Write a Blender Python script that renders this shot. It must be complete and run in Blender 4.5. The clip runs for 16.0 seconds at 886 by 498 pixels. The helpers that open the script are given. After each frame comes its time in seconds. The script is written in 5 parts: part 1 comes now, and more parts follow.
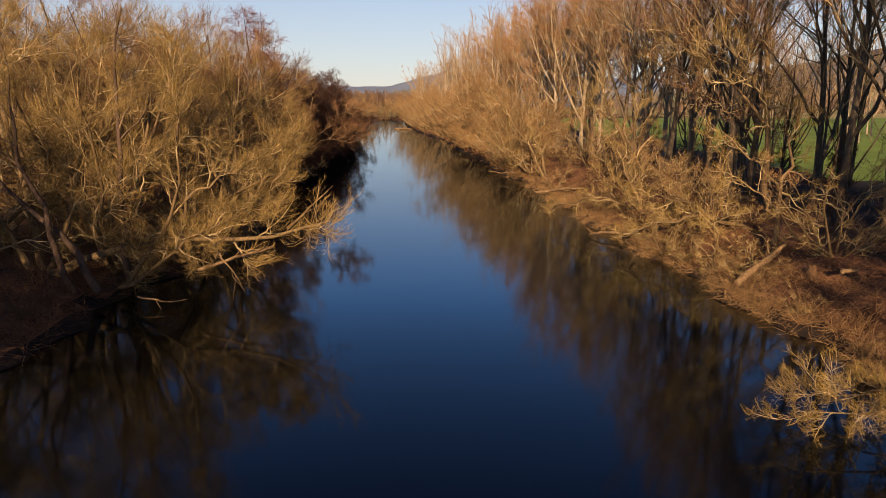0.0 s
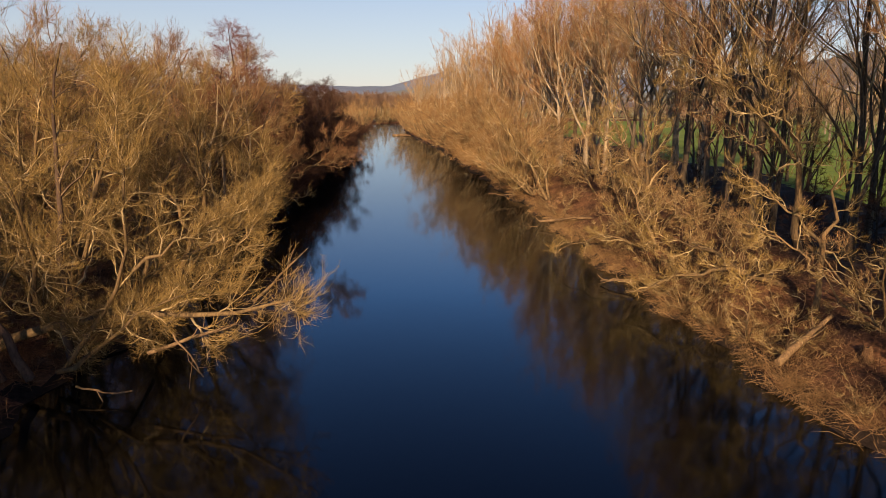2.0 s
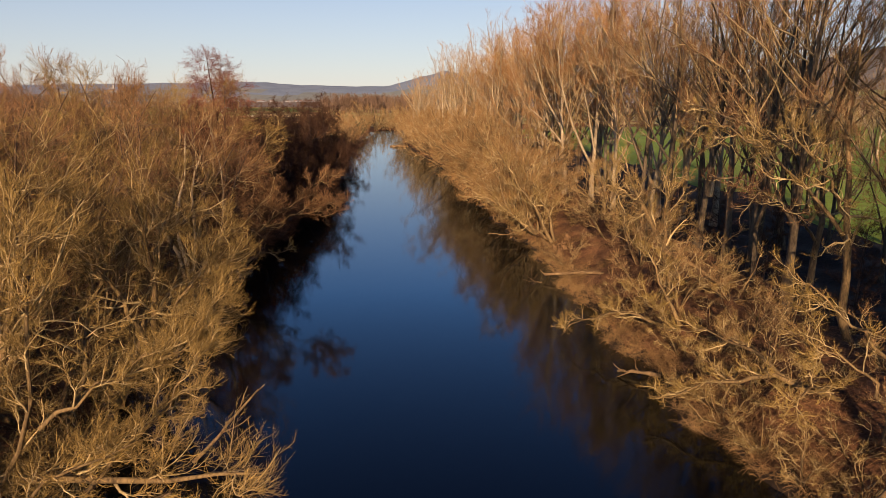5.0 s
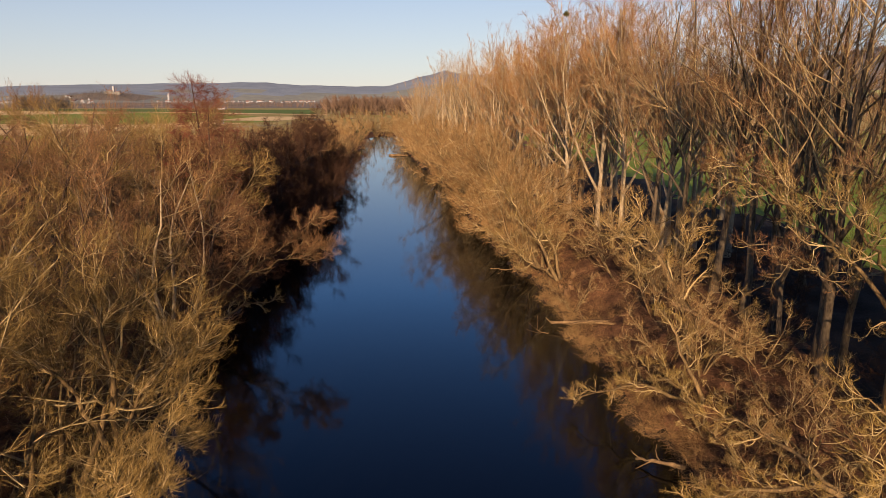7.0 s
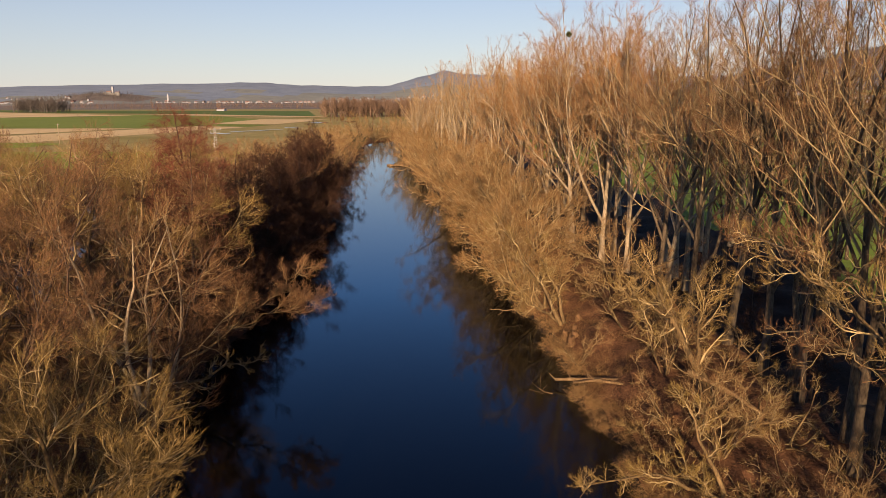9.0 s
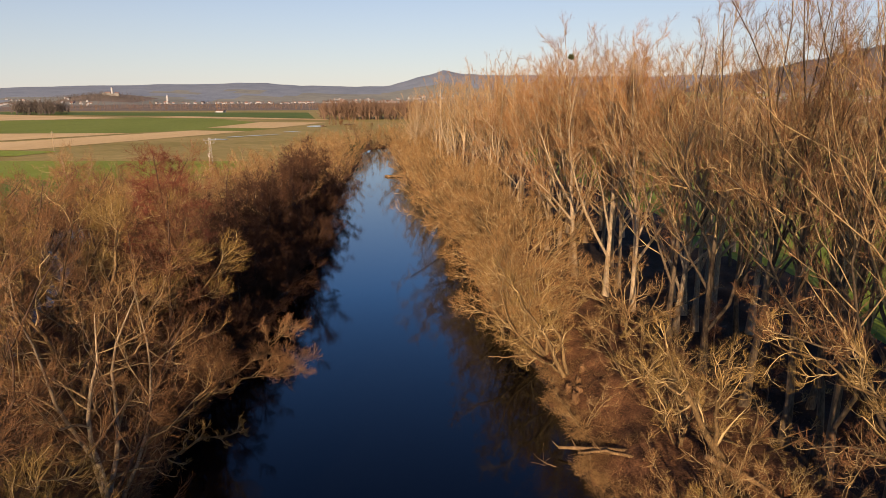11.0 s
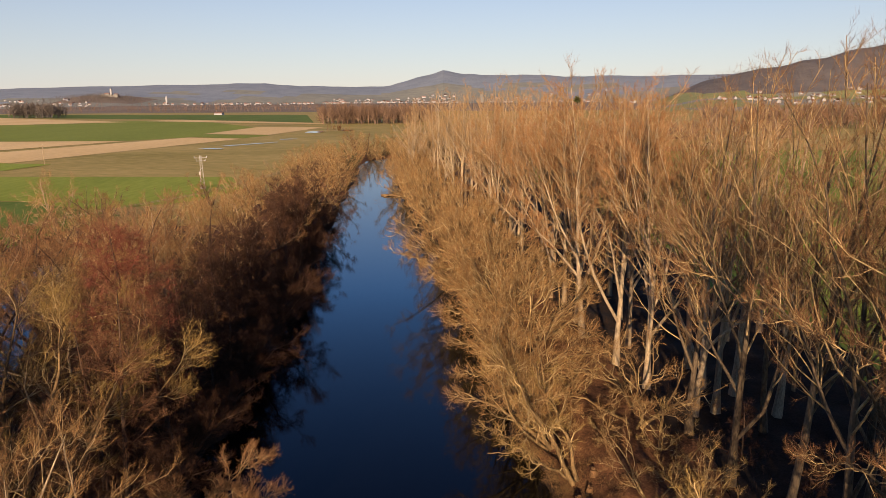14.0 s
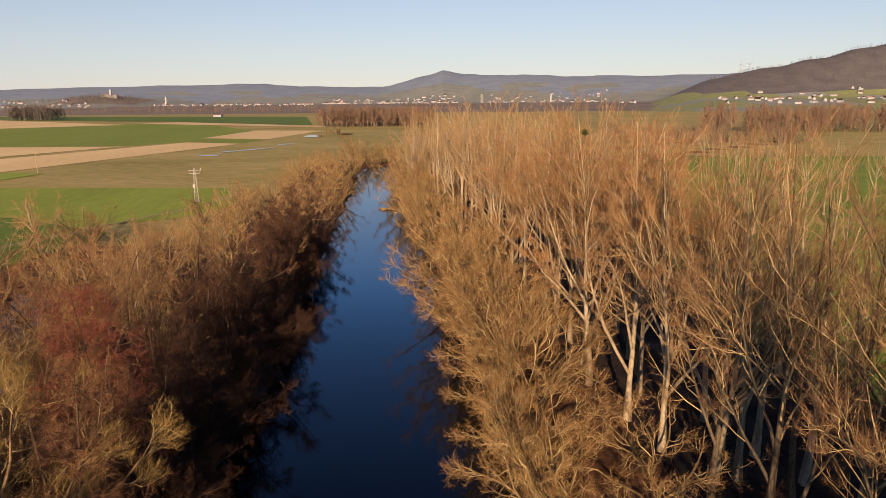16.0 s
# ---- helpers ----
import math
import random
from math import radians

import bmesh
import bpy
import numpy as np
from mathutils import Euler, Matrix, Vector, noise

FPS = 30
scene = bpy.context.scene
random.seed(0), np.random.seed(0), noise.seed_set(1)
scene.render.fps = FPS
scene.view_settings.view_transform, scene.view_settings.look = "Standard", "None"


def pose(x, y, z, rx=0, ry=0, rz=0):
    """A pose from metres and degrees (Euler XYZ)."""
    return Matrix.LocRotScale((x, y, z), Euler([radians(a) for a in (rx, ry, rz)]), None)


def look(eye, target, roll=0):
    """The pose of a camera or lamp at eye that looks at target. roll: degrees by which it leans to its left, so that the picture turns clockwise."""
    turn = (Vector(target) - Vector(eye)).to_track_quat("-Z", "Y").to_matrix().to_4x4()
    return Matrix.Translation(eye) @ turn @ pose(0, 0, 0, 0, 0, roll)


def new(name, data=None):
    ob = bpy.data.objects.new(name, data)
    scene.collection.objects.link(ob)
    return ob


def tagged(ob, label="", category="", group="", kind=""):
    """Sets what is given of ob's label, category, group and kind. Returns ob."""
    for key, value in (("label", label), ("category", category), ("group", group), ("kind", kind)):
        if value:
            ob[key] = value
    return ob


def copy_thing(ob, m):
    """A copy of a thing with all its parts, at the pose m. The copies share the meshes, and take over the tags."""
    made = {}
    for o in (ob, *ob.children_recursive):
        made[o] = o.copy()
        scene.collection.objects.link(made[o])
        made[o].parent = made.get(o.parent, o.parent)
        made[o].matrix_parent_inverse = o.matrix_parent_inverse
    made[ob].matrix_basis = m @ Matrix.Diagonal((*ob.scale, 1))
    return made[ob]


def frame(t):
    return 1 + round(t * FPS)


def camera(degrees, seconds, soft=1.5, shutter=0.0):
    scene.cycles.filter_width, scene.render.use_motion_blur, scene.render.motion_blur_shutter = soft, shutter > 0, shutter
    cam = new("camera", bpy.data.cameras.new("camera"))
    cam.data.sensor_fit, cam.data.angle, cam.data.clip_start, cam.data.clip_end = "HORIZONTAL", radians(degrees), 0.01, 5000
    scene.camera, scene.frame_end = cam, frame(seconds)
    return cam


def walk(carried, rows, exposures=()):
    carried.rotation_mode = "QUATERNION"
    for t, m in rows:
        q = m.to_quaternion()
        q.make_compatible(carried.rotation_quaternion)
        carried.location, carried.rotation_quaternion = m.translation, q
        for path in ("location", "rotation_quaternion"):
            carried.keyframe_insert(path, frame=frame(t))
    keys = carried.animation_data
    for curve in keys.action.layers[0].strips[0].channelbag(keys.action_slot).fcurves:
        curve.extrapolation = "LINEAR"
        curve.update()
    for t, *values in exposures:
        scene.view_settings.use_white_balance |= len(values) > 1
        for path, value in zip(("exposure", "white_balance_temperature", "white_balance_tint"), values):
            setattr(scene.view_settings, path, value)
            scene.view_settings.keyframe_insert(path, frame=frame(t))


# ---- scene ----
cam = camera(66.0, 16.0, soft=0.65)
# seconds, x, y, z, tilt, lean, turn
PATH = [
    (0.0, 0.00, -0.00, 9.40, 77.90, -0.27, 0.00),
    (0.5, 0.08, 1.39, 9.86, 77.89, -0.25, 0.00),
    (1.0, 0.15, 2.80, 10.43, 77.87, -0.22, 0.01),
    (1.5, 0.24, 4.08, 10.97, 77.86, -0.20, 0.01),
    (2.0, 0.32, 5.35, 11.55, 77.85, -0.18, 0.02),
    (2.5, 0.38, 6.54, 12.08, 77.84, -0.16, 0.02),
    (3.0, 0.47, 7.62, 12.56, 77.83, -0.13, 0.02),
    (3.5, 0.54, 8.62, 13.10, 77.82, -0.11, 0.03),
    (4.0, 0.62, 9.70, 13.79, 77.81, -0.09, 0.03),
    (6.5, 0.79, 15.63, 17.22, 77.75, 0.03, 0.05),
    (7.0, 0.83, 16.75, 18.00, 77.74, 0.05, 0.06),
    (7.5, 0.88, 17.81, 18.74, 77.73, 0.07, 0.06),
    (8.0, 0.97, 18.91, 19.52, 77.72, 0.10, 0.07),
    (8.5, 1.03, 19.95, 20.31, 77.71, 0.12, 0.07),
    (9.0, 1.10, 21.03, 21.13, 77.69, 0.14, 0.07),
    (11.5, 1.62, 26.90, 25.20, 77.64, 0.26, 0.09),
    (12.0, 1.72, 28.27, 26.10, 77.63, 0.28, 0.10),
    (12.5, 1.84, 29.63, 26.95, 77.62, 0.31, 0.10),
    (13.0, 1.96, 31.05, 27.89, 77.60, 0.33, 0.11),
    (13.5, 2.04, 32.43, 28.75, 77.59, 0.35, 0.11),
    (14.0, 2.14, 33.83, 29.64, 77.58, 0.37, 0.11),
    (14.5, 2.27, 35.23, 30.45, 77.57, 0.40, 0.12),
    (15.0, 2.28, 36.76, 31.37, 77.56, 0.42, 0.12),
    (15.5, 2.30, 38.27, 32.23, 77.55, 0.44, 0.13),
    (16.0, 2.36, 39.77, 33.11, 77.54, 0.47, 0.13),
]
walk(cam, [(t, pose(x, y, z, 0, 0, turn) @ pose(0, 0, 0, tilt, 0, 0) @ pose(0, 0, 0, 0, 0, -lean)) for t, x, y, z, tilt, lean, turn in PATH],
     [(0.0, 0.90, 6750, 26), (16.0, 0.90, 6750, 26)])

# ---- light ----
SUN_ELEVATION, SUN_AZIMUTH = 17.0, 188.0
world = bpy.data.worlds.new("world")
scene.world = world
world.use_nodes = True
wt = world.node_tree
sky = wt.nodes.new("ShaderNodeTexSky")
sky.sky_type, sky.sun_disc = "NISHITA", False
sky.sun_elevation, sky.sun_rotation = radians(SUN_ELEVATION), radians(SUN_AZIMUTH)
sky.air_density, sky.dust_density, sky.ozone_density = 1.0, 0.0, 1.6
where = wt.nodes.new("ShaderNodeTexCoord")
axes = wt.nodes.new("ShaderNodeSeparateXYZ")
wt.links.new(where.outputs["Generated"], axes.inputs[0])
# clear winter air: pale near the horizon, deeper blue overhead
depth = wt.nodes.new("ShaderNodeValToRGB")
ramp = depth.color_ramp.elements
ramp[0].position, ramp[0].color = 0.13, (0.85, 0.95, 1.02, 1)
ramp[1].position, ramp[1].color = 0.62, (0.36, 0.50, 0.74, 1)
# band just above the view, lifted in blue to brighten the river's reflection
ramp.new(0.27).color = (0.70, 1.20, 1.58, 1)
wt.links.new(axes.outputs["Z"], depth.inputs[0])
cool = wt.nodes.new("ShaderNodeMix")
cool.data_type, cool.blend_type = "RGBA", "MULTIPLY"
cool.inputs["Factor"].default_value = 1.0
wt.links.new(depth.outputs[0], cool.inputs["B"])
wt.links.new(sky.outputs[0], cool.inputs["A"])
# thin haze low over the horizon, fading upward
haze = wt.nodes.new("ShaderNodeMix")
haze.data_type = "RGBA"
haze.inputs["B"].default_value = (5.3, 5.85, 6.25, 1)
fade = wt.nodes.new("ShaderNodeMapRange")
fade.inputs["From Min"].default_value, fade.inputs["From Max"].default_value = 0.0, 0.28
fade.inputs["To Min"].default_value, fade.inputs["To Max"].default_value = 0.62, 0.0
wt.links.new(axes.outputs["Z"], fade.inputs["Value"])
wt.links.new(fade.outputs[0], haze.inputs["Factor"])
wt.links.new(cool.outputs["Result"], haze.inputs["A"])
wt.links.new(haze.outputs["Result"], wt.nodes["Background"].inputs[0])
wt.nodes["Background"].inputs[1].default_value = 0.055
sun = new("sun", bpy.data.lights.new("sun", "SUN"))
sun.data.energy, sun.data.angle, sun.data.color = 5.0, radians(0.5), (1.0, 0.748, 0.43)
az, el = radians(SUN_AZIMUTH), radians(SUN_ELEVATION)
sun.matrix_world = look((math.sin(az) * math.cos(el) * 50, math.cos(az) * math.cos(el) * 50, math.sin(el) * 50), (0, 0, 0))


# ---- materials ----
def material(name, dark, light, scale=1.0, rough=0.9, bump=0.3, fine=8.0, per_object=0.15, per_island=0.0, spec=0.2, stretch=(1, 1, 1), third=None):
    """A rough natural surface: two colours mixed by coarse and fine noise, each thing and each twig a little lighter or darker."""
    m = bpy.data.materials.new(name)
    m.use_nodes = True
    n, link = m.node_tree.nodes, m.node_tree.links.new
    bsdf = n["Principled BSDF"]
    bsdf.inputs["Roughness"].default_value = rough
    bsdf.inputs["Specular IOR Level"].default_value = spec
    geo = n.new("ShaderNodeNewGeometry")
    mapping = n.new("ShaderNodeMapping")
    mapping.inputs["Scale"].default_value = stretch
    link(geo.outputs["Position"], mapping.inputs["Vector"])
    coarse, small = n.new("ShaderNodeTexNoise"), n.new("ShaderNodeTexNoise")
    for node, s, d in ((coarse, scale, 4.0), (small, scale * fine, 5.0)):
        node.inputs["Scale"].default_value, node.inputs["Detail"].default_value = s, d
        link(mapping.outputs[0], node.inputs["Vector"])
    add = n.new("ShaderNodeMath")
    add.operation = "ADD"
    link(coarse.outputs[0], add.inputs[0])
    link(small.outputs[0], add.inputs[1])
    ramp = n.new("ShaderNodeValToRGB")
    link(add.outputs[0], ramp.inputs[0])
    half = n.new("ShaderNodeMath")
    half.operation, half.inputs[1].default_value = "MULTIPLY", 0.5
    link(add.outputs[0], half.inputs[0])
    link(half.outputs[0], ramp.inputs[0])
    e = ramp.color_ramp.elements
    e[0].position, e[0].color = 0.36, (*dark, 1)
    e[1].position, e[1].color = 0.62, (*light, 1)
    if third:
        x = e.new(0.72)
        x.color = (*third, 1)
    out = ramp.outputs[0]
    info = n.new("ShaderNodeObjectInfo")
    for src, amount in ((info.outputs["Random"], per_object), (geo.outputs["Random Per Island"], per_island)):
        if amount:
            mr = n.new("ShaderNodeMapRange")
            mr.inputs["To Min"].default_value, mr.inputs["To Max"].default_value = 1 - amount, 1 + amount
            link(src, mr.inputs["Value"])
            hsv = n.new("ShaderNodeHueSaturation")
            link(mr.outputs[0], hsv.inputs["Value"])
            link(out, hsv.inputs["Color"])
            out = hsv.outputs[0]
    link(out, bsdf.inputs["Base Color"])
    if bump:
        b = n.new("ShaderNodeBump")
        b.inputs["Strength"].default_value, b.inputs["Distance"].default_value = bump, 0.05 / max(scale, 0.02) ** 0.5
        link(small.outputs[0], b.inputs["Height"])
        link(b.outputs[0], bsdf.inputs["Normal"])
    return m


def water_material(name="river_water", tint=(0.80, 0.90, 1.0)):
    m = bpy.data.materials.new(name)
    m.use_nodes = True
    n, link = m.node_tree.nodes, m.node_tree.links.new
    n.remove(n["Principled BSDF"])
    deep, mirror, angle, both = (n.new("ShaderNode" + k) for k in ("BsdfDiffuse", "BsdfGlossy", "Fresnel", "MixShader"))
    deep.inputs["Color"].default_value = (0.0006, 0.0008, 0.0012, 1)
    mirror.inputs["Color"].default_value = (*tint, 1)
    mirror.inputs["Roughness"].default_value = 0.065
    angle.inputs["IOR"].default_value = 1.37
    link(angle.outputs[0], both.inputs[0])
    link(deep.outputs[0], both.inputs[1])
    link(mirror.outputs[0], both.inputs[2])
    link(both.outputs[0], n["Material Output"].inputs["Surface"])
    geo = n.new("ShaderNodeNewGeometry")
    last = None
    for scale, strength, dist, stretch in ((0.35, 0.10, 0.05, (1, 0.6, 1)), (2.6, 0.08, 0.012, (1, 0.8, 1))):
        mp = n.new("ShaderNodeMapping")
        mp.inputs["Scale"].default_value = stretch
        link(geo.outputs["Position"], mp.inputs["Vector"])
        t = n.new("ShaderNodeTexNoise")
        t.inputs["Scale"].default_value, t.inputs["Detail"].default_value = scale, 3.0
        link(mp.outputs[0], t.inputs["Vector"])
        b = n.new("ShaderNodeBump")
        b.inputs["Strength"].default_value, b.inputs["Distance"].default_value = strength, dist
        link(t.outputs[0], b.inputs["Height"])
        if last:
            link(last.outputs[0], b.inputs["Normal"])
        last = b
    for node in (deep, mirror, angle):
        link(last.outputs[0], node.inputs["Normal"])
    return m


M_WATER = water_material()
M_POOL = water_material("flood_water", (0.95, 0.95, 0.95))
M_GROUND = material("leaf_litter", (0.03, 0.015, 0.009), (0.19, 0.092, 0.045), 0.7, 0.95, 0.9, 9, 0, third=(0.32, 0.185, 0.09))
# ridge woodland blued: distance haze put into its base colour
M_HAZED_WOODHILL = material("hazed_woodland", (0.135, 0.18, 0.25), (0.20, 0.245, 0.31), 0.012, 0.95, 0.6, 9, 0)
M_WILLOW_BARK = material("willow_bark", (0.055, 0.038, 0.02), (0.20, 0.135, 0.065), 1.5, 0.9, 0.7, 8, 0.15, stretch=(1, 1, 0.3))
M_WILLOW_TWIG = material("willow_twig", (0.10, 0.067, 0.023), (0.27, 0.182, 0.062), 0.5, 0.8, 0, 6, 0.18, 0.35)
M_RUSSET_TWIG = material("russet_willow_twig", (0.11, 0.062, 0.025), (0.29, 0.168, 0.067), 0.5, 0.8, 0, 6, 0.22, 0.35)
M_WILLOW_BRANCH = material("willow_branch", (0.21, 0.15, 0.07), (0.48, 0.37, 0.20), 1.5, 0.85, 0, 8, 0.12, 0.3)
M_GOLD_TWIG = material("golden_twig", (0.11, 0.062, 0.026), (0.26, 0.155, 0.066), 0.5, 0.8, 0, 6, 0.2, 0.35)
M_YELLOW_TWIG = material("yellow_twig", (0.11, 0.073, 0.022), (0.28, 0.19, 0.056), 0.5, 0.8, 0, 6, 0.12, 0.3)
M_ASH_TWIG = material("ash_twig", (0.085, 0.043, 0.021), (0.22, 0.122, 0.058), 0.4, 0.85, 0, 6, 0.3, 0.35)
M_TAN_BRANCH = material("tan_branch", (0.15, 0.105, 0.05), (0.38, 0.285, 0.15), 1.5, 0.85, 0, 8, 0.12, 0.3)
M_PALE_BRANCH = material("pale_branch", (0.18, 0.128, 0.066), (0.40, 0.30, 0.165), 1.5, 0.85, 0, 8, 0.12, 0.25)
M_BROWN_BRANCH = material("brown_branch", (0.055, 0.036, 0.022), (0.20, 0.14, 0.085), 1.5, 0.85, 0, 8, 0.12, 0.4)
M_POPLAR_BARK = material("poplar_bark", (0.17, 0.13, 0.088), (0.38, 0.31, 0.21), 1.2, 0.9, 0.7, 8, 0.2, stretch=(1, 1, 0.3))
M_POPLAR_TWIG = material("poplar_twig", (0.135, 0.062, 0.027), (0.29, 0.155, 0.068), 0.4, 0.8, 0, 6, 0.18, 0.3)
M_FAR_TWIG = material("far_poplar_twig", (0.155, 0.082, 0.036), (0.32, 0.19, 0.086), 0.4, 0.8, 0, 6, 0.18, 0.3)
# darkened copies of poplar bark and twig: shade painted into the colour
M_SHADED_BARK = material("shaded_poplar_bark", (0.035, 0.026, 0.019), (0.13, 0.10, 0.066), 1.2, 0.9, 0.7, 8, 0.2, stretch=(1, 1, 0.3))
M_SHADED_POPLAR_TWIG = material("shaded_poplar_twig", (0.08, 0.041, 0.020), (0.215, 0.115, 0.055), 0.4, 0.85, 0, 6, 0.18, 0.35)
# near-black twigs: the shade of bank and thicket put into their colour
M_SHADED_TWIG = material("shaded_twig", (0.03, 0.015, 0.010), (0.075, 0.038, 0.022), 0.5, 0.85, 0, 6, 0.15, 0.35)
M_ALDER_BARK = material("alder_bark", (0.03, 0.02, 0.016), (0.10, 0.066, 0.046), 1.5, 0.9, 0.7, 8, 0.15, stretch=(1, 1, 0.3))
M_ALDER_TWIG = material("alder_twig", (0.10, 0.048, 0.026), (0.22, 0.115, 0.06), 0.5, 0.85, 0, 6, 0.15, 0.35)
M_RED_TWIG = material("red_twig", (0.10, 0.033, 0.021), (0.20, 0.067, 0.041), 0.5, 0.85, 0, 6, 0.1, 0.3)
M_BRUSH = material("dead_brush", (0.055, 0.026, 0.014), (0.18, 0.10, 0.048), 0.4, 0.95, 0, 6, 0.1, 0.4)
M_REED = material("dry_grass", (0.13, 0.074, 0.033), (0.32, 0.205, 0.094), 0.4, 0.95, 0, 6, 0.1, 0.35)
# forest floor lightened toward blue-grey, haze painted into the colour
M_HAZED_HILL = material("hazed_hill_forest", (0.075, 0.075, 0.085), (0.125, 0.117, 0.12), 0.02, 0.95, 0.6, 9, 0)
# blue-grey field tone that stands for haze over the far plain
M_HAZED_FIELDS = material("hazed_far_fields", (0.145, 0.17, 0.17), (0.22, 0.235, 0.215), 0.006, 0.95, 0.2, 5, 0)
# near-black: poplar shade put into the soil colour; also the damp waterline
M_DAMP_SHADED_SOIL = material("damp_shaded_soil", (0.008, 0.005, 0.004), (0.03, 0.02, 0.014), 0.6, 0.95, 0.8, 9, 0)
M_DEADWOOD = material("bleached_deadwood", (0.065, 0.04, 0.021), (0.25, 0.165, 0.085), 2.0, 0.9, 0.6, 8, 0.1, stretch=(1, 1, 0.4))
M_GRASS = material("meadow_grass", (0.10, 0.165, 0.018), (0.17, 0.245, 0.032), 0.06, 0.95, 0.5, 20, 0)
M_GREEN = material("winter_wheat", (0.145, 0.205, 0.021), (0.22, 0.28, 0.04), 0.02, 0.95, 0.3, 30, 0.15, stretch=(1, 0.2, 1))
M_DARKGREEN = material("dark_crop", (0.055, 0.105, 0.012), (0.09, 0.145, 0.021), 0.03, 0.95, 0.3, 30, 0.1, stretch=(1, 0.2, 1))
M_OLIVE = material("rough_pasture", (0.185, 0.165, 0.04), (0.34, 0.275, 0.105), 0.018, 0.95, 0.3, 20, 0.08, stretch=(0.5, 1, 1))
M_TAN = material("bare_field", (0.52, 0.385, 0.19), (0.64, 0.49, 0.26), 0.02, 0.95, 0.3, 30, 0.06, stretch=(1, 0.2, 1))
M_TRACK = material("farm_track", (0.28, 0.22, 0.13), (0.42, 0.34, 0.21), 0.1, 0.95, 0.3, 20, 0)
# white walls dimmed and blued, distance haze put into the paint colour
M_HAZED_WALLS = material("hazed_rendered_wall", (0.24, 0.26, 0.29), (0.35, 0.37, 0.40), 0.2, 0.9, 0, 8, 0.12)
# roof red dulled by the same painted haze
M_HAZED_ROOF = material("hazed_clay_roof", (0.20, 0.13, 0.12), (0.30, 0.19, 0.165), 0.3, 0.9, 0, 8, 0.35)
M_STONE = material("castle_stone", (0.13, 0.135, 0.135), (0.21, 0.21, 0.205), 0.1, 0.95, 0, 8, 0.1)
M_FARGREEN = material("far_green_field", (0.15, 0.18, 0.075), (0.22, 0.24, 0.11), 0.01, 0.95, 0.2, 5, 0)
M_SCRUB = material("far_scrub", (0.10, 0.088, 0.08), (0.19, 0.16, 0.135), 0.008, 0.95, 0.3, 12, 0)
# dark wood, lightened a little to paint in haze
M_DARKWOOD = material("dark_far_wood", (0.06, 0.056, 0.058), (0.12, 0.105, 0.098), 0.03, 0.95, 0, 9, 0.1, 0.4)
M_STUMP = material("weathered_stump", (0.05, 0.028, 0.014), (0.19, 0.11, 0.055), 3.0, 0.95, 0.6, 8, 0.15)
M_STEEL = material("galvanised_steel", (0.28, 0.27, 0.25), (0.40, 0.39, 0.37), 2.0, 0.55, 0, 8, 0.05, spec=0.5)
M_FARWOOD = material("far_wood", (0.10, 0.065, 0.05), (0.20, 0.135, 0.095), 0.05, 0.95, 0, 9, 0.1, 0.3)
M_MISTLETOE = material("mistletoe", (0.05, 0.06, 0.02), (0.10, 0.11, 0.04), 2, 0.9, 0, 8, 0, 0.3)
M_EVERGREEN = material("ivy_green", (0.012, 0.022, 0.010), (0.03, 0.05, 0.02), 1, 0.9, 0, 8, 0, 0.4)


# ---- mesh helpers ----
def mesh_object(name, verts, faces, mat, parent=None, label="", smooth=True):
    me = bpy.data.meshes.new(name)
    verts, faces = np.asarray(verts, dtype=np.float32), np.asarray(faces, dtype=np.int32)
    me.vertices.add(len(verts))
    me.vertices.foreach_set("co", verts.ravel())
    sizes = np.where(faces[:, 3] < 0, 3, 4)
    flat = faces.ravel()
    flat = flat[flat >= 0]
    me.loops.add(len(flat))
    me.loops.foreach_set("vertex_index", flat)
    me.polygons.add(len(faces))
    me.polygons.foreach_set("loop_start", (np.cumsum(sizes) - sizes).astype(np.int32))
    me.polygons.foreach_set("use_smooth", np.full(len(faces), smooth))
    me.update(calc_edges=True)
    me.materials.append(mat)
    ob = new(name, me)
    ob.parent = parent
    if label:
        tagged(ob, label)
    return ob


def part(name, bm, mat, parent=None, label=""):
    me = bpy.data.meshes.new(name)
    bm.to_mesh(me)
    bm.free()
    me.materials.append(mat)
    ob = new(name, me)
    ob.parent = parent
    if label:
        tagged(ob, label)
    return ob


def unit(v):
    return v / np.maximum(np.linalg.norm(v, axis=-1, keepdims=True), 1e-9)


def tubes(P, R, k):
    """Tapered tubes along N polylines: P (N, S, 3), R (N, S). Returns verts and quads."""
    N, S, _ = P.shape
    T = unit(np.gradient(P, axis=1))
    ref = np.where(np.abs(T[:, :1, 2:3]) > 0.8, np.array([[[1.0, 0.0, 0.0]]]), np.array([[[0.0, 0.0, 1.0]]]))
    n1 = unit(np.cross(T, ref))
    n2 = np.cross(T, n1)
    a = np.arange(k) * 2 * np.pi / k
    V = P[:, :, None] + R[:, :, None, None] * (np.cos(a)[:, None] * n1[:, :, None] + np.sin(a)[:, None] * n2[:, :, None])
    i = np.arange(N * S * k).reshape(N, S, k)
    j = np.roll(i, -1, axis=2)
    F = np.stack([i[:, :-1], j[:, :-1], j[:, 1:], i[:, 1:]], -1).reshape(-1, 4)
    return V.reshape(-1, 3), F


